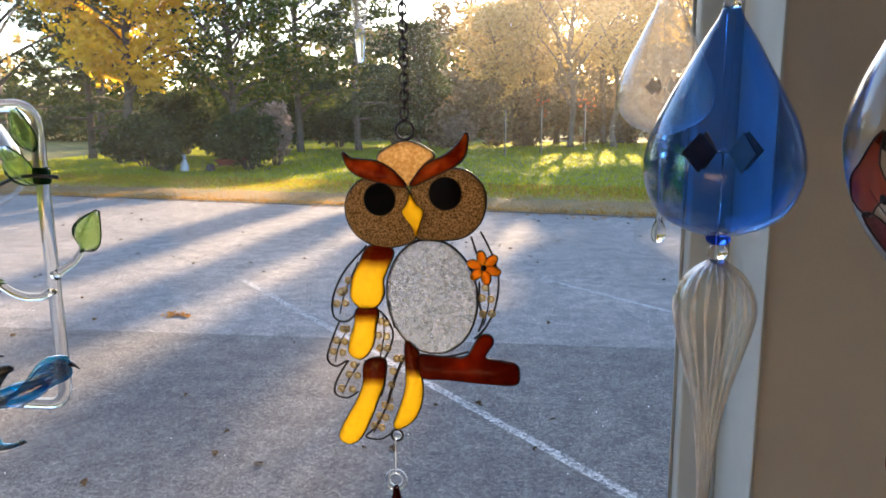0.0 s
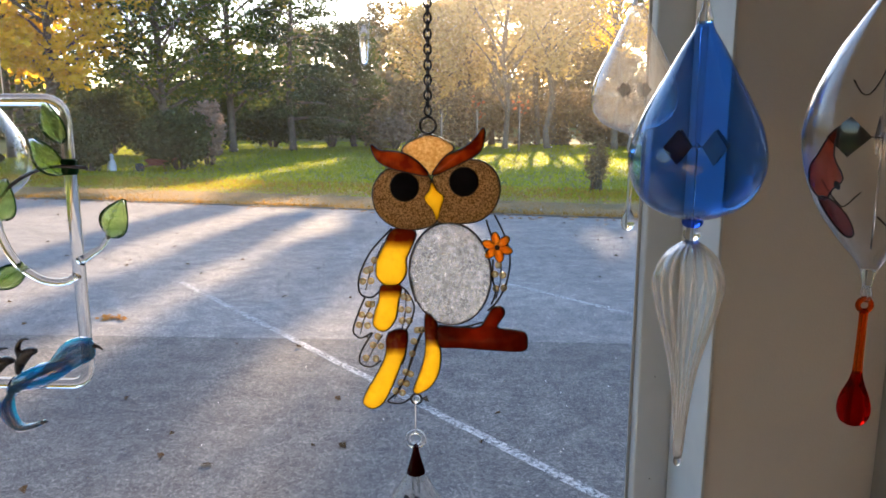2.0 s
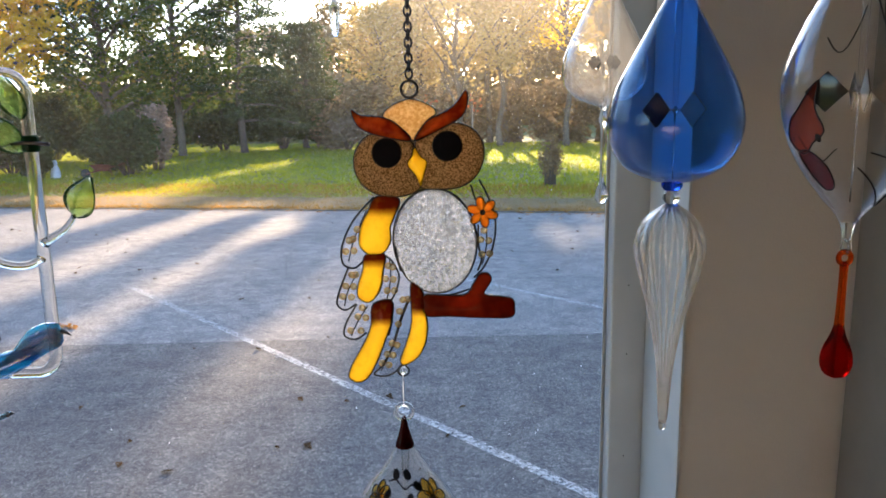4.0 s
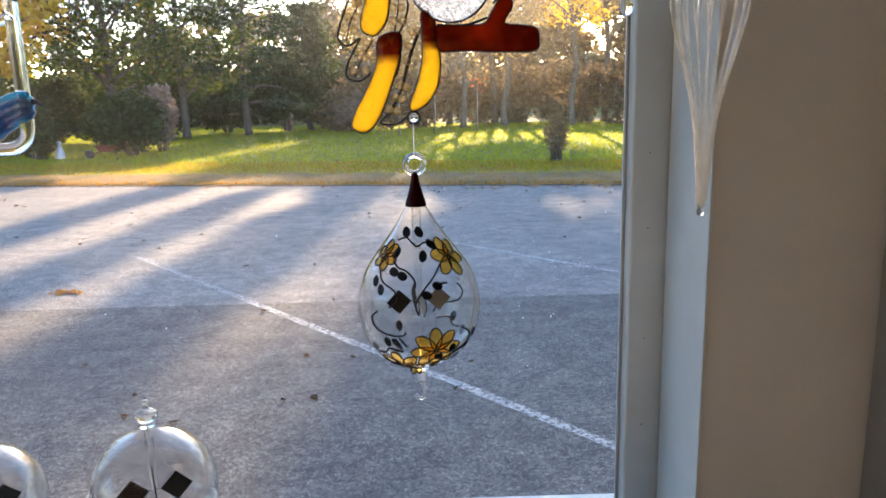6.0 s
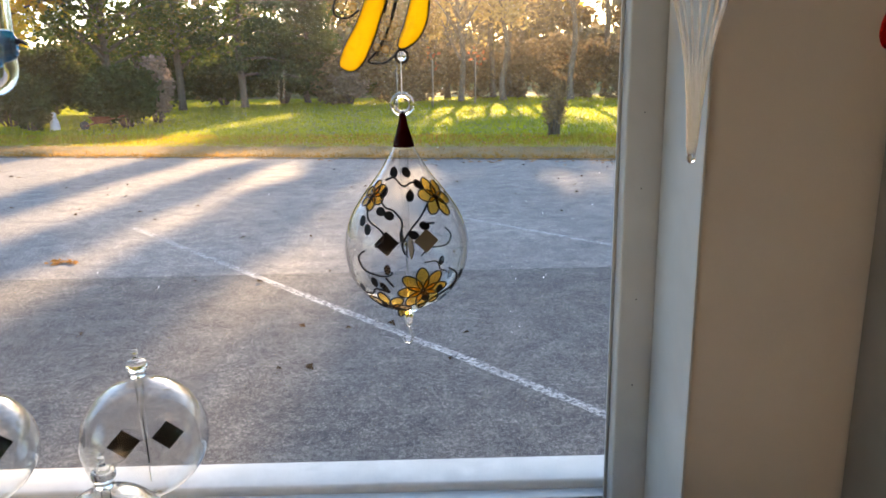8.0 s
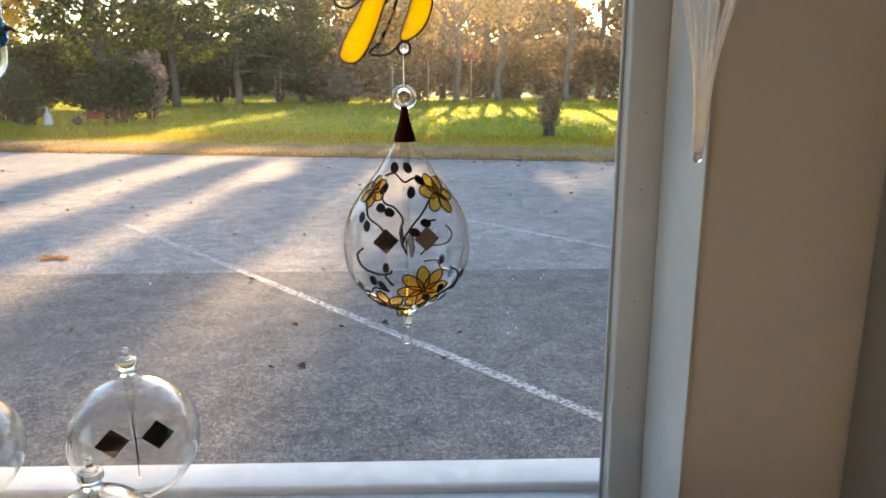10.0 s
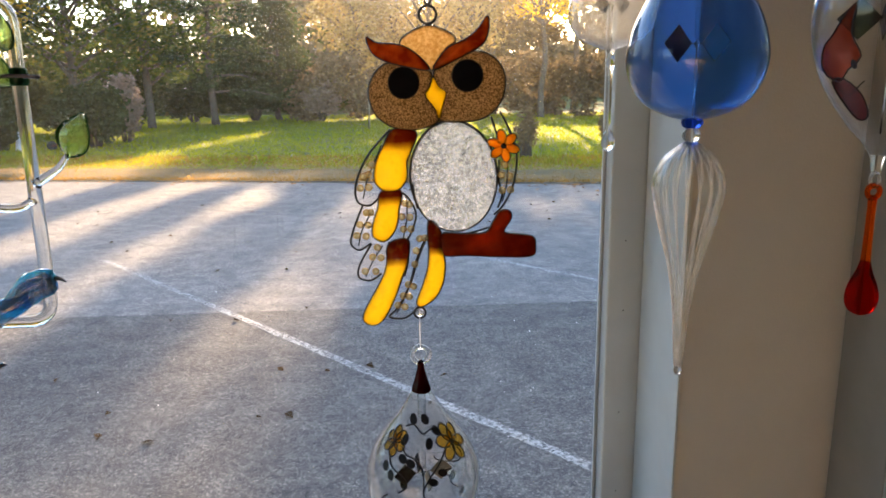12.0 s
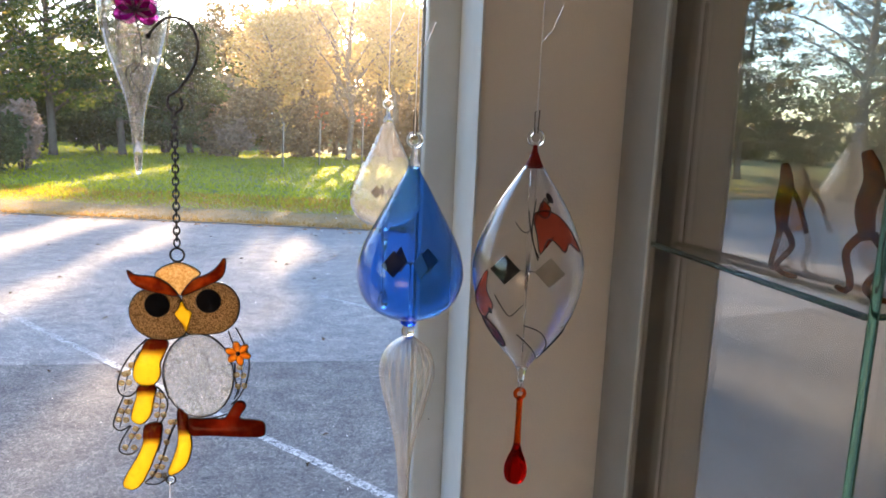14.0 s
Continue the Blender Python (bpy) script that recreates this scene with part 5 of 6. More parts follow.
def owl_piece(name, shape, mat, y=0.0, thick=0.0035, came=0.0009, label="", dome=0.15):
    ob = part(name, plate(bmesh.new(), shape, thick, y, dome), mat, owl, label)
    if came:
        bm = bmesh.new()
        tube(bm, [(x, y, z) for x, z in shape], came, 6, True)
        part("came", bm, M_LEAD, ob)
    return ob


owl_piece("forehead", outline((292, 163), (310, 135), (370, 112), (425, 128), (450, 152), (425, 172), (398, 205), (382, 234), (368, 222), (335, 186)), M_HEAD, 0.001, label="honey-coloured resin forehead")
owl_piece("face", outline((376, 242), (330, 230), (250, 216), (205, 260), (198, 315), (225, 370), (285, 402), (350, 400), (396, 378), (386, 342), (360, 306), (374, 278)), M_FACE, 0.0, label="glittery bronze face disc")
owl_piece("face", outline((388, 240), (440, 208), (510, 185), (565, 208), (592, 260), (580, 325), (535, 370), (470, 382), (402, 378), (412, 335), (421, 300), (400, 280)), M_FACE, 0.0, label="glittery bronze face disc")
owl_piece("eye", oval(299, 270, 44, 44), M_EYE, -0.0028, 0.002, 0.0006, "round black eye", 0.1)
owl_piece("eye", oval(483, 252, 44, 44), M_EYE, -0.0028, 0.002, 0.0006, "round black eye", 0.1)
owl_piece("brow", outline((196, 142), (222, 158), (290, 166), (335, 190), (372, 232), (320, 226), (250, 208), (212, 184)), M_HORN, -0.002, label="russet brow tuft")
owl_piece("brow", outline((540, 90), (544, 118), (528, 162), (470, 196), (390, 232), (402, 205), (430, 175), (485, 148), (520, 118)), M_HORN, -0.002, label="russet brow tuft")
owl_piece("beak", outline((384, 256), (400, 282), (420, 300), (412, 333), (400, 372), (387, 342), (361, 306), (374, 282)), M_BEAK, -0.001, label="yellow beak")
owl_piece("belly", oval(440, 545, 129, 165, -0.06, 48), M_BELLY, 0.0, 0.004, 0.0010, "clear hammered glass belly")
owl_piece("branch", outline((398, 722), (470, 720), (535, 716), (560, 680), (580, 652), (604, 650), (612, 672), (590, 715), (640, 724), (678, 732), (686, 760), (676, 790), (600, 792), (480, 786), (404, 782)), M_BRANCH, 0.0, label="dark red-brown branch")
FEATHERS = ((((262, 405), (330, 412), (312, 470), (300, 500), (300, 545), (275, 580), (235, 585), (205, 555), (210, 500), (232, 455)), 478),
            (((222, 588), (280, 585), (274, 640), (262, 700), (228, 738), (194, 722), (197, 680), (212, 635)), 640),
            (((240, 748), (298, 735), (296, 800), (275, 860), (250, 925), (218, 985), (185, 1006), (155, 990), (165, 950), (210, 870), (232, 815)), 830),
            (((362, 680), (396, 705), (404, 770), (410, 820), (402, 875), (378, 920), (340, 946), (322, 935), (345, 870), (362, 800)), 798))
for shape, split in FEATHERS:
    zs = owl_xy(0, split)[1]
    fm = stained("feather_resin", (1.0, 0.76, 0.06), (0.20, 0.03, 0.010), 0.28, 170, (zs + 0.0025, zs + 0.0095))
    owl_piece("feather", outline(*shape), fm, 0.0, label="golden yellow feather with a dark maroon root")
# open wire wings and tail with gold gems
wires = (((255, 402), (185, 480), (148, 560), (150, 615), (185, 628), (215, 605)), ((165, 628), (135, 700), (125, 745), (150, 765), (185, 745)), ((188, 745), (150, 810), (145, 850), (180, 862), (215, 840)),
         ((285, 590), (305, 610), (325, 660), (300, 730), (262, 748), (238, 742)), ((578, 355), (610, 420), (628, 490), (618, 570), (590, 630), (560, 662)), ((552, 370), (565, 410), (575, 430)),
         ((330, 640), (322, 600), (318, 560)), ((360, 720), (330, 790), (300, 880), (262, 950), (235, 980), (280, 985), (318, 960)), ((300, 735), (298, 800), (285, 850)), ((405, 715), (480, 718), (545, 700)), ((575, 495), (575, 560), (585, 600), (572, 640)))
for w in wires:
    bm = bmesh.new()
    tube(bm, [(p.x, 0.0, p.y) for p in catmull([(*owl_xy(x, y), 0) for x, y in w], 6, False)], 0.0008, 6)
    part("wire", bm, M_WIRE, owl, "bent dark metal wire")
CLEARFILM = thin_glass("clear_film", (0.95, 0.96, 0.97), 1.45, gain=0.35)
for shape in (((250, 410), (180, 490), (150, 560), (152, 612), (185, 625), (212, 600), (205, 520), (235, 465)), ((165, 630), (135, 700), (128, 745), (150, 762), (188, 740), (200, 680), (212, 640)), ((190, 748), (152, 810), (148, 848), (180, 858), (215, 835), (230, 770)),
              ((285, 592), (310, 620), (322, 660), (298, 728), (262, 745), (268, 650)), ((570, 370), (608, 425), (624, 490), (614, 570), (585, 630), (562, 560), (548, 450)), ((355, 730), (325, 800), (298, 885), (250, 965), (275, 980), (318, 955), (345, 870), (358, 800))):
    bm = plate(bmesh.new(), outline(*shape), 0.0008, 0.0, 0.0)
    part("film", bm, CLEARFILM, owl, "clear film between the wires")
for w in (((228, 448), (186, 540), (168, 605)), ((196, 640), (162, 700), (148, 752)), ((222, 752), (190, 800), (166, 850)), ((296, 600), (298, 660), (284, 735)), ((352, 728), (322, 800), (292, 900), (258, 968)), ((600, 500), (600, 560), (586, 622))):
    bm = bmesh.new()
    tube(bm, [(p.x, 0.0, p.y) for p in catmull([(*owl_xy(x, y), 0) for x, y in w], 5, False)], 0.0005, 5)
    part("vine_wire", bm, M_WIRE, owl, "thin dark vine between the gems")
gems = [(198, 505), (185, 535), (160, 575), (186, 573), (172, 540), (176, 650), (188, 650), (155, 686), (180, 688), (144, 720), (172, 722), (205, 757), (190, 787), (215, 790), (165, 832), (198, 833), (292, 622), (306, 626), (282, 664), (306, 666), (286, 702), (309, 702),
        (582, 542), (607, 545), (585, 588), (610, 586), (592, 512), (335, 732), (350, 730), (323, 770), (318, 812), (296, 876), (312, 882), (280, 912), (298, 915), (262, 942), (284, 948)]
for gx, gz in gems:
    x, z = owl_xy(gx, gz)
    bm = bmesh.new()
    lathe(bm, [(0.0, 0.0012), (0.0016, 0.0008), (0.0021, 0.0), (0.0016, -0.0008), (0.0, -0.0012)], 10)
    bmesh.ops.transform(bm, matrix=pose(x, -0.0005, z, 90), verts=bm.verts)
    gem = part("gem", bm, M_GEM, owl)
    bm = bmesh.new()
    tube(bm, [(x + 0.0023 * math.cos(6.2832 * k / 10), -0.0005, z + 0.0023 * math.sin(6.2832 * k / 10)) for k in range(10)], 0.00045, 5, True)
    part("bezel", bm, M_BRASS, gem)
fl = part("flower_centre", ball(bmesh.new(), (*(lambda q: (q[0], -0.003, q[1]))(owl_xy(588, 455)),), 0.0020, 1.0), M_LEAD, owl)
for k in range(6):
    t = k * math.pi / 3 + 0.3
    c = (588 + 27 * math.cos(t), 455 + 27 * math.sin(t))
    ob = part("petal", plate(bmesh.new(), oval(*c, 21, 12.5, t, 18), 0.002, -0.0015, 0.2), M_FLOWER, fl, "orange resin petal")
    bm = bmesh.new()
    tube(bm, [(x, -0.0015, z) for x, z in oval(*c, 21, 12.5, t, 18)], 0.0006, 5, True)
    part("petal_edge", bm, M_WIRE, fl)
ring(owl, 0.0, 0.0058, 0.0010, M_WIRE, "top_ring", label="dark wire ring")
bm = bmesh.new()
x, z = owl_xy(330, 968)
tube(bm, [(x + 0.0042 * math.cos(6.2832 * k / 16), 0, z + 0.0042 * math.sin(6.2832 * k / 16)) for k in range(16)], 0.0008, 6, True)
part("bottom_ring", bm, M_WIRE, owl)
part("bottom_bead", ball(bmesh.new(), (x, 0, z), 0.0032), M_ROD, owl, "clear glass bead")
# chain and S hook
CH = 0.130
n_links = 22
for k in range(n_links):
    z0 = 0.008 + (CH - 0.014) * (k + 0.5) / n_links
    half = (CH - 0.014) / n_links * 0.72
    bm = bmesh.new()
    t0 = radians(20 + 90 * (k % 2))
    pts = []
    for j in range(14):
        t = 2 * math.pi * j / 14
        u, v = 0.0025 * math.cos(t), half * math.sin(t)
        pts.append((u * math.cos(t0), u * math.sin(t0), z0 + v))
    tube(bm, pts, 0.0008, 6, True)
    part("chain_link", bm, M_WIRE, owl)
bm = bmesh.new()
hook = [(0.001, 0, 0.121), (-0.005, 0, 0.126), (-0.004, 0, 0.134), (0.004, 0, 0.140), (0.016, 0, 0.158), (0.020, 0, 0.178), (0.012, 0, 0.194), (-0.003, 0, 0.197), (-0.014, 0, 0.189), (-0.019, 0, 0.182)]
hook = [(0.005, 0.001, 0.133), (0.006, 0.001, 0.125)] + hook
tube(bm, catmull(hook, 7, False), 0.0013, 8)
ball(bm, (-0.0195, 0, 0.1815), 0.0026)
part("s_hook", bm, M_WIRE, owl, "dark bronze S-shaped hook")
bm = bmesh.new()
tube(bm, [(0.003, 0, 0.196), (0.003, 0, 2.35 - 1.583)], 0.0005, 5)
part("hanging_line", bm, M_LINE, owl, "thin clear nylon line")


# ---- leafy glass frame with a blue bird ----
fr = thing("glass_leaf_frame", (-0.303, -0.51, 1.357), "clear glass rod frame with green glass leaves and a turquoise bird", "glass ornament", turn=0)
X0, Z1, rc = -0.21, 0.245, 0.016
loop_ = []
for cx, cz, a0 in ((-rc, rc, -90), (-rc, Z1 - rc, 0), (X0 + rc, Z1 - rc, 90), (X0 + rc, rc, 180)):
    loop_ += [(cx + rc * math.cos(radians(a0 + 18 * k)), 0, cz + rc * math.sin(radians(a0 + 18 * k))) for k in range(6)]
part("rod_frame", tube(bmesh.new(), loop_, 0.0052, 14, True), M_ROD, fr, "bent clear glass rod")
part("dark_band", lathe(bmesh.new(), [(0.0054, 0.184), (0.0066, 0.186), (0.0066, 0.195), (0.0054, 0.197)], 16), M_DARKGREEN, fr, "dark green glass band round the rod")
bm = bmesh.new()
tube(bm, catmull([(0.001, 0, 0.110), (0.011, 0, 0.116), (0.020, 0, 0.122), (0.028, 0, 0.132)], 5, False), 0.003, 10, taper=lambda t: 0.0042 - 0.002 * t)
part("twig", bm, M_ROD, fr)
bm = bmesh.new()
tube(bm, catmull([(-0.002, 0, 0.098), (-0.014, 0, 0.092), (-0.034, 0, 0.094), (-0.054, 0, 0.108), (-0.066, 0, 0.132), (-0.070, 0, 0.160), (-0.085, 0, 0.172), (-0.12, 0, 0.168)], 6, False), 0.0036, 10)
part("curled_rod", bm, M_ROD, fr, "curling clear glass stem")
bm = bmesh.new()
tube(bm, catmull([(0.018, -0.006, 0.190), (-0.01, -0.006, 0.191), (-0.036, 0, 0.184), (-0.055, 0, 0.172), (-0.072, 0, 0.150)], 6, False), 0.0016, 8)
part("dark_twig", bm, M_BLACKGLASS, fr, "thin dark twig")


def glass_leaf(base, tip, width, lift=0.0):
    """A pressed glass leaf, cupped, with raised veins."""
    b, t = Vector(base), Vector(tip)
    d = t - b
    s = Vector((-d.z, 0, d.x)).normalized()
    bm, rows = bmesh.new(), []
    n = 10
    for i in range(n + 1):
        f = i / n
        w = width / 2 * math.sin(math.pi * min(0.97, f ** 0.8 * 0.97 + 0.02)) ** 0.85
        c = b + d * f + Vector((0, -0.006 * math.sin(math.pi * f) + lift, 0))
        rows.append([bm.verts.new(c + s * w * u + Vector((0, 0.006 * u * u, 0))) for u in (-1, -0.5, 0, 0.5, 1)])
    for r0, r1 in zip(rows, rows[1:]):
        for j in range(4):
            bm.faces.new((r0[j], r0[j + 1], r1[j + 1], r1[j]))
    ob = part("leaf", bm, M_LEAFGLASS, fr, "pressed green glass leaf")
    md = ob.modifiers.new("thick", "SOLIDIFY")
    md.thickness = 0.0015
    bm = bmesh.new()
    tube(bm, [b + d * f + Vector((0, -0.0075 * math.sin(math.pi * f) + lift, 0)) for f in (0, 0.25, 0.5, 0.75, 1)], 0.0009, 6)
    for f in (0.25, 0.42, 0.58, 0.74):
        for sd in (-1, 1):
            p = b + d * f + Vector((0, -0.008 + lift, 0))
            tube(bm, [p, p + d * 0.14 + s * sd * width * 0.26], 0.0005, 5)
    part("vein_relief", bm, M_LEAFGLASS, ob)
    bm = bmesh.new()
    rim = [v for v in ([b + d * (i / n) + s * sd * (width / 2 * math.sin(math.pi * min(0.97, (i / n) ** 0.8 * 0.97 + 0.02)) ** 0.85) + Vector((0, -0.006 * math.sin(math.pi * i / n) + lift + 0.006, 0)) for i in range(n + 1)] for sd in (-1, 1))]
    tube(bm, rim[0] + rim[1][::-1], 0.0006, 5, True)
    part("rim", bm, M_DARKGREEN, ob)


glass_leaf((-0.003, -0.006, 0.210), (-0.014, -0.008, 0.243), 0.019)
glass_leaf((-0.007, -0.005, 0.184), (-0.029, -0.005, 0.213), 0.022)
glass_leaf((0.027, 0, 0.130), (0.043, -0.004, 0.163), 0.025)
glass_leaf((-0.064, 0, 0.144), (-0.057, -0.004, 0.180), 0.025)
glass_leaf((-0.051, 0, 0.103), (-0.078, -0.004, 0.086), 0.020)
# the turquoise bird with long tail plumes, and small dark birds, all fused to the frame
bm = bmesh.new()
tube(bm, catmull([(-0.074, 0, -0.010), (-0.062, 0, 0.000), (-0.046, 0, 0.006), (-0.028, 0, 0.013), (-0.014, 0, 0.020)], 6, False), 0.006, 12, taper=lambda t: 0.0025 + 0.0080 * math.sin(3.0 * (0.05 + 0.9 * t)))
bird = part("bird_body", bm, M_BIRDDEEP, fr, "turquoise streaked glass bird")
BIRD_GLASS = (M_BIRDGLASS, M_BIRDDEEP, M_BIRDPALE)
for k in range(10):
    f = k / 9
    bm = bmesh.new()
    o = 0.0016 * math.sin(2.1 * k)
    tube(bm, catmull([(-0.050 + 0.006 * f, o, 0.006 + 0.003 * f), (-0.034 + 0.001 * f, o, 0.011 + 0.008 * f), (-0.019, o, 0.014 + 0.020 * f), (-0.004 + 0.002 * f, o, 0.022 + 0.018 * f), (0.004 + 0.001 * f, o * 0.5, 0.026 + 0.010 * f), (0.0065, 0, 0.028 + 0.006 * f)], 6, False), 0.0022, 7, taper=lambda t: 0.0009 + 0.0027 * math.sin(3.1 * (0.1 + 0.85 * t)))
    part("wing_plume", bm, BIRD_GLASS[k % 3], bird)
for k in range(9):
    f = k / 8
    bm = bmesh.new()
    o = 0.0018 * math.sin(1.7 * k)
    tube(bm, catmull([(-0.048 - 0.006 * f, o, 0.009 - 0.006 * f), (-0.066 - 0.004 * f, o, -0.002 - 0.005 * (1 - f)), (-0.074 - 0.010 * (1 - f), o, -0.024), (-0.068 - 0.006 * (1 - f), o, -0.040 - 0.003 * (1 - f)), (-0.058, o * 0.5, -0.0425 + 0.002 * f), (-0.044, 0, -0.0365 + 0.001 * f)], 6, False), 0.0024, 7, taper=lambda t: 0.0009 + 0.0028 * (1 - 0.8 * t))
    part("tail_plume", bm, BIRD_GLASS[(k + 1) % 3], bird)
for tip in ([(0.0060, 0, 0.0350), (0.0100, 0, 0.0345), (0.0145, 0, 0.0315)], [(-0.047, 0, -0.0372), (-0.044, 0, -0.0362), (-0.0415, 0, -0.0365)]):
    bm = bmesh.new()
    tube(bm, tip, 0.0015, 8, taper=lambda t: 0.0026 * (1 - 0.85 * t))
    part("dark_tip", bm, M_BLACKGLASS, bird)
for x, h, tl in ((-0.051, 0.020, -28), (-0.074, 0.012, -20), (-0.098, 0.014, -35), (-0.13, 0.012, -15)):
    bm = bmesh.new()
    tube(bm, catmull([(-0.013, 0, -0.004), (-0.004, 0, 0.004), (0.006, 0, 0.008), (0.014, 0, 0.006)], 5, False), 0.004, 8, taper=lambda t: 0.0008 + 0.0044 * math.sin(3.0 * (0.1 + 0.85 * t)))
    tube(bm, catmull([(-0.002, 0, 0.005), (0.002, -0.003, 0.015), (0.010, -0.004, 0.020), (0.017, -0.004, 0.018)], 5, False), 0.003, 7, taper=lambda t: 0.0036 * (1 - 0.85 * t))
    tube(bm, catmull([(-0.001, 0, 0.004), (-0.004, 0.003, 0.013), (0.000, 0.004, 0.019)], 5, False), 0.0025, 7, taper=lambda t: 0.003 * (1 - 0.85 * t))
    bmesh.ops.transform(bm, matrix=pose(x, -0.006, h, 0, tl, 0), verts=bm.verts)
    part("small_dark_bird", bm, M_BLACKGLASS, fr, "small dark glass bird")
bm = bmesh.new()
for x in (-0.17, -0.05):
    tube(bm, [(x, 0, Z1 + 0.004), (x, 0, 2.35 - 1.357)], 0.0005, 5)
part("hanging_line", bm, M_LINE, fr)


# ---- radiometers on the shelf ----
def radiometer(at, r, turn, label, st):
    """at: where it stands. A blown bulb on a glass stem and foot, with a knob on top."""
    ob = thing("radiometer", at, label, "radiometer", "radiometers on the shelf")
    cz = st + r
    prof = [(r * math.sin(math.pi * k / 22), cz - r * math.cos(math.pi * k / 22)) for k in range(1, 22)]
    prof = [(0.010, st - 0.006), (0.011, st - 0.002)] + prof[1:-1] + [(0.009, cz + r + 0.001), (0.0085, cz + r + 0.006)]
    part("bulb", lathe(bmesh.new(), prof, 56, capped=False), M_CLEAR, ob, "thin clear glass bulb")
    t = cz + r
    part("knob", lathe(bmesh.new(), smooth_profile([(0.0078, t + 0.004), (0.0072, t + 0.009), (0.0102, t + 0.013), (0.0092, t + 0.019), (0.004, t + 0.022), (0.0022, t + 0.026), (0.003, t + 0.030), (0.0, t + 0.034)]), 18), M_ROD, ob, "clear glass knob")
    part("foot", lathe(bmesh.new(), smooth_profile([(0.0, 0.0), (0.036, 0.0), (0.038, 0.003), (0.030, 0.007), (0.010, 0.014), (0.006, 0.026), (0.0055, st * 0.6), (0.007, st - 0.012), (0.0105, st - 0.005)]), 28), M_ROD, ob, "clear glass stem and foot")
    stem(ob, t + 0.002, cz - 0.002, 0.0034)
    vanes(ob, cz - 0.004, r * 0.36, r * 0.09, turn, st + 0.01, M_VANE)
    return ob


radiometer((-0.287, -0.40, 0.785), 0.0615, 0.43, "clear glass radiometer bulb on a tall foot on the shelf", 0.165)
radiometer((-0.462, -0.40, 0.785), 0.0600, 0.75, "clear glass radiometer bulb on a tall foot on the shelf", 0.155)
radiometer((-0.274, -0.52, 0.785), 0.0480, 0.4, "smaller clear glass radiometer bulb on the shelf", 0.144)


# ---- glass cabinet beside the window ----
cab = thing("glass_cabinet", (0, 0, 0), "glass display cabinet with green-edged panels against the wall", "cabinet")
CX, CY0, CY1 = 0.572, -0.70, -0.316
part("plinth", box(bmesh.new(), 0.555, 1.30, -0.70, -0.20, 0.06, 0.60, 0.004), M_TRIM, cab)
part("corner_post", box(bmesh.new(), 0.553, 0.568, CY1 + 0.004, -0.2, 0.60, 2.3, 0.003), M_POST, cab, "painted post against the wall")
bm = bmesh.new()
tube(bm, [(0.5525, CY1 - 0.004, 0.60), (0.5525, CY1 - 0.004, 2.3)], 0.003, 8)
part("bead_strip", bm, M_TRIM, cab, "dark bead along the post")
TILT = radians(3.07)            # the side panel runs slightly outwards from the post


def on_panel(along, off, z):
    """A point by its distance along the side panel from the post, and its depth behind the glass."""
    return (0.551 + along * math.sin(TILT) + off * math.cos(TILT), CY1 - along * math.cos(TILT) + off * math.sin(TILT), z)


sp = part("side_panel", box(bmesh.new(), -0.003, 0.003, -0.384, -0.006, 0.60, 2.3), M_CABGLASS, cab, "clear glass side panel", False)
sp.matrix_basis = pose(0.551, CY1, 0, 0, 0, 3.07)
bm = bmesh.new()
tube(bm, [on_panel(0.390, 0, 0.60), on_panel(0.390, 0, 2.3)], 0.0045, 8)
part("panel_edge", bm, M_GLASSEDGE, cab, "polished green glass edge")
fp = part("front_panel", box(bmesh.new(), CX + 0.01, 1.30, CY0 - 0.014, CY0 - 0.008, 0.60, 2.3), M_CABGLASS, cab, "", False)
back = part("back_panel", box(bmesh.new(), -0.003, 0.003, -0.372, 0.085, 0.60, 2.3), M_BACKGLASS, cab, "glass back panel mirroring the window", False)
back.matrix_basis = pose(0.585, -0.33, 0, 0, 0, 8.0)
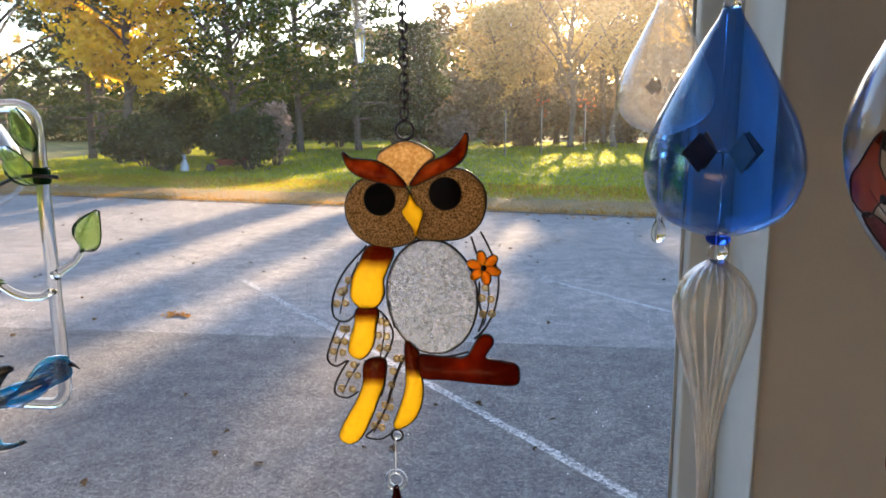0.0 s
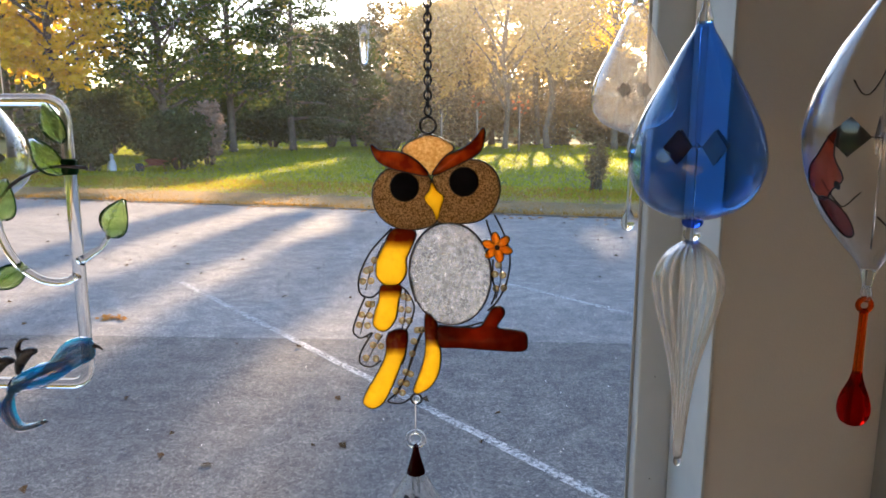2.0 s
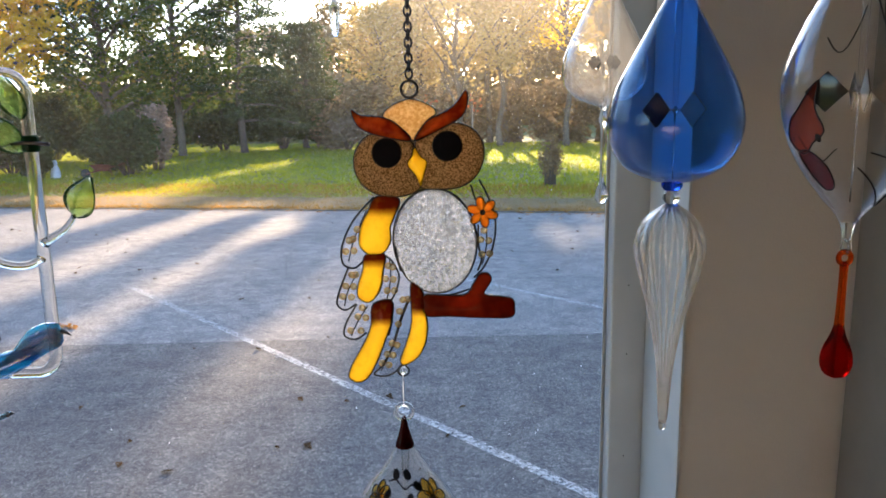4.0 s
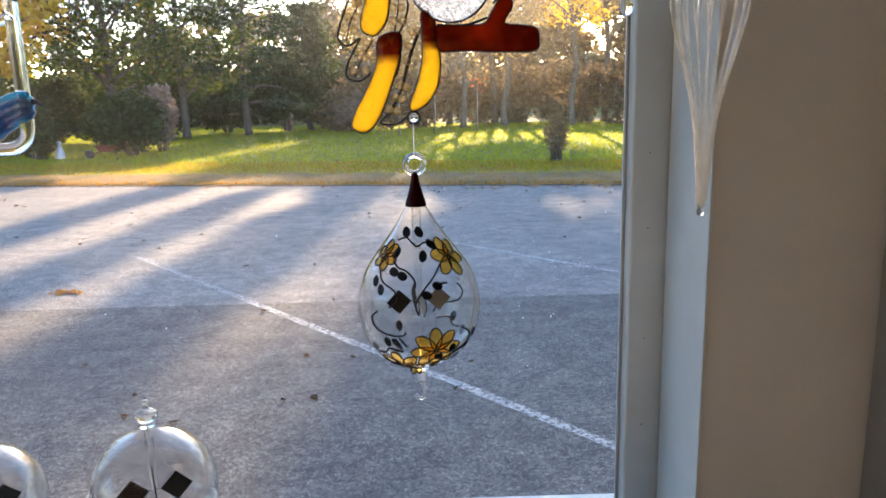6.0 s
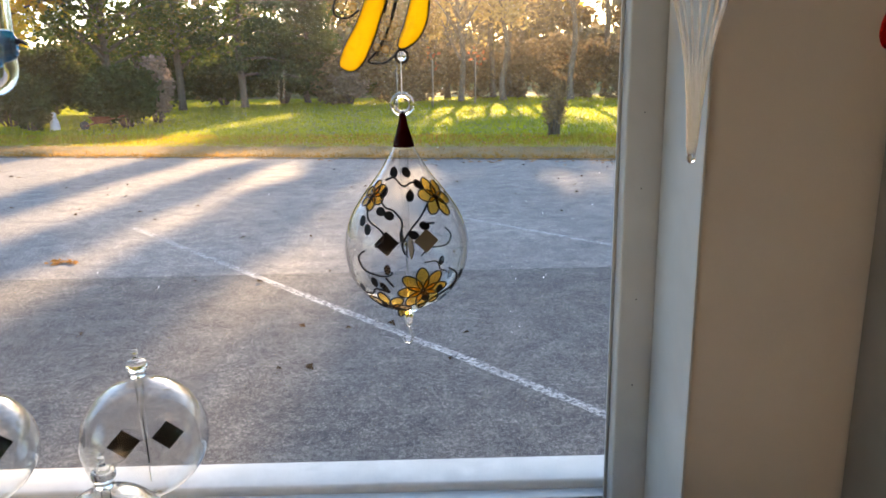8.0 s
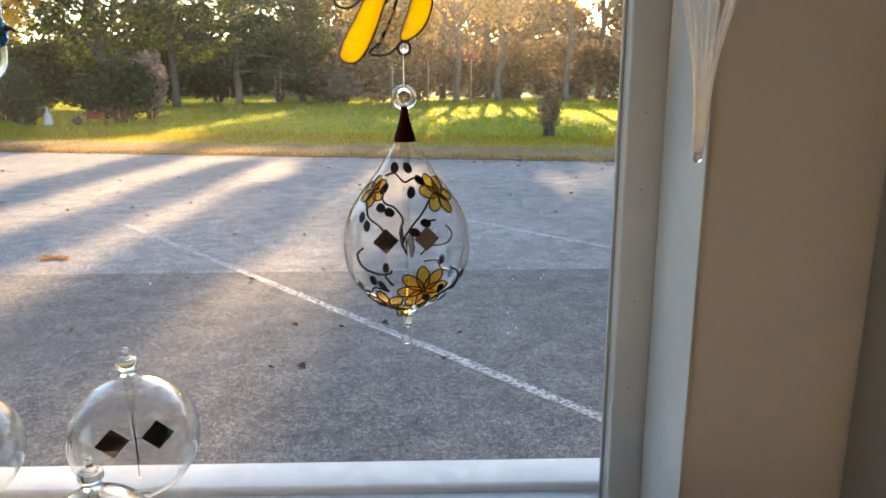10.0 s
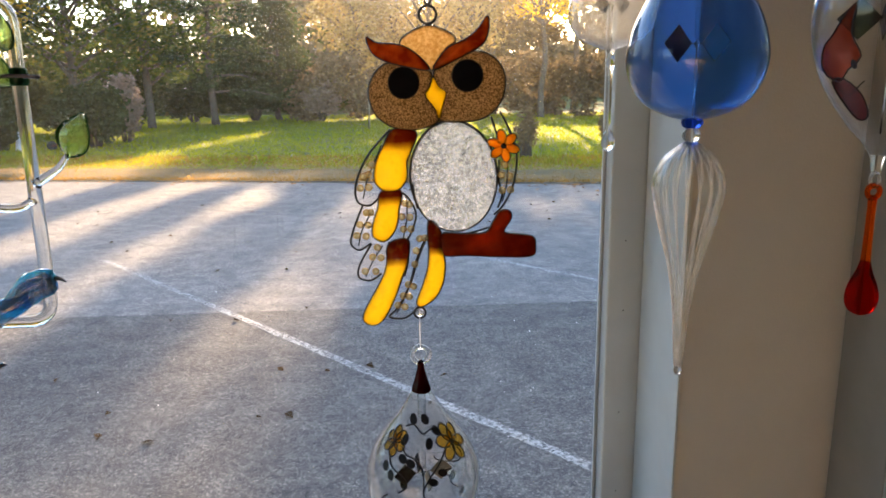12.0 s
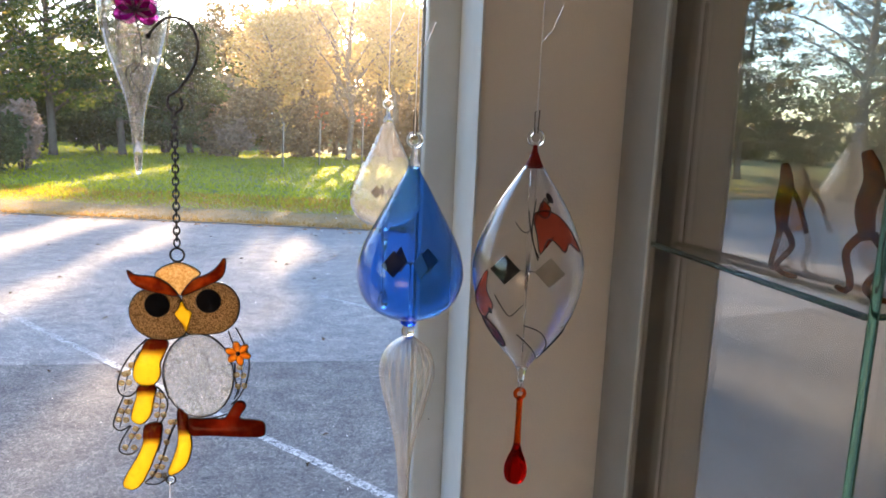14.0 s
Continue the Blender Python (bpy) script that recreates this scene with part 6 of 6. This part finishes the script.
bm = box(bmesh.new(), CX + 0.010, CX + 0.020, CY0 + 0.012, -0.345, 1.553, 1.560, 0.001)
for v in bm.verts:
    if v.co.x > CX + 0.015:
        v.co.x = 0.580 + 0.1405 * (-0.33 - v.co.y)
    else:
        v.co.x -= 0.02 * (v.co.y - CY0) / 0.36
sh = part("shelf", bm, M_CABGLASS, cab, "clear glass shelf")
bm = bmesh.new()
tube(bm, [on_panel(-0.004, 0.009, 1.5565), on_panel(0.372, 0.009, 1.5565), (0.64, CY0 + 0.012, 1.5565)], 0.0034, 6)
part("shelf_edge", bm, M_SHELFEDGE, sh, "green polished shelf edge")
part("top", box(bmesh.new(), 0.555, 1.30, -0.70, -0.20, 2.3, 2.33, 0.003), M_TRIM, cab)


def figurine(at, turn, s, label):
    """A small abstract shape pulled from amber glass: a bent body on two curled legs."""
    bm = bmesh.new()
    tube(bm, catmull([(0, 0, 0.050 * s), (0.006 * s, 0, 0.075 * s), (0.002, 0, 0.100 * s), (0.012 * s, 0, 0.122 * s)], 6, False), 0.011 * s, 12, taper=lambda t: s * (0.003 + 0.0055 * math.sin(3.14 * (0.12 + 0.8 * t))))
    for sd in (-1, 1):
        tube(bm, catmull([(0.004 * sd, 0, 0.056 * s), (0.020 * sd * s + 0.004, -0.006, 0.036 * s), (0.008 * sd * s, 0.004, 0.014 * s), (0.014 * sd * s, 0, 0.005), (0.030 * sd * s, -0.008, 0.004)], 6, False), 0.004 * s, 8, taper=lambda t: s * (0.0038 - 0.0014 * t))
    tube(bm, catmull([(0.004, 0, 0.104 * s), (-0.018 * s, -0.004, 0.088 * s), (-0.034 * s, -0.008, 0.062 * s), (-0.040 * s, -0.008, 0.054 * s)], 5, False), 0.0026 * s, 8)
    ob = mesh_ob("figurine", bm, M_AMBERFIG)
    ob.matrix_basis = pose(*at, 0, 0, turn)
    return tagged(ob, label, "figurine", "figurines on the glass shelf")


figurine((0.599, -0.532, 1.5605), 78, 0.95, "slim abstract amber glass figurine on the glass shelf")
figurine((0.611, -0.640, 1.5605), 100, 1.10, "larger abstract amber glass figurine on the glass shelf")
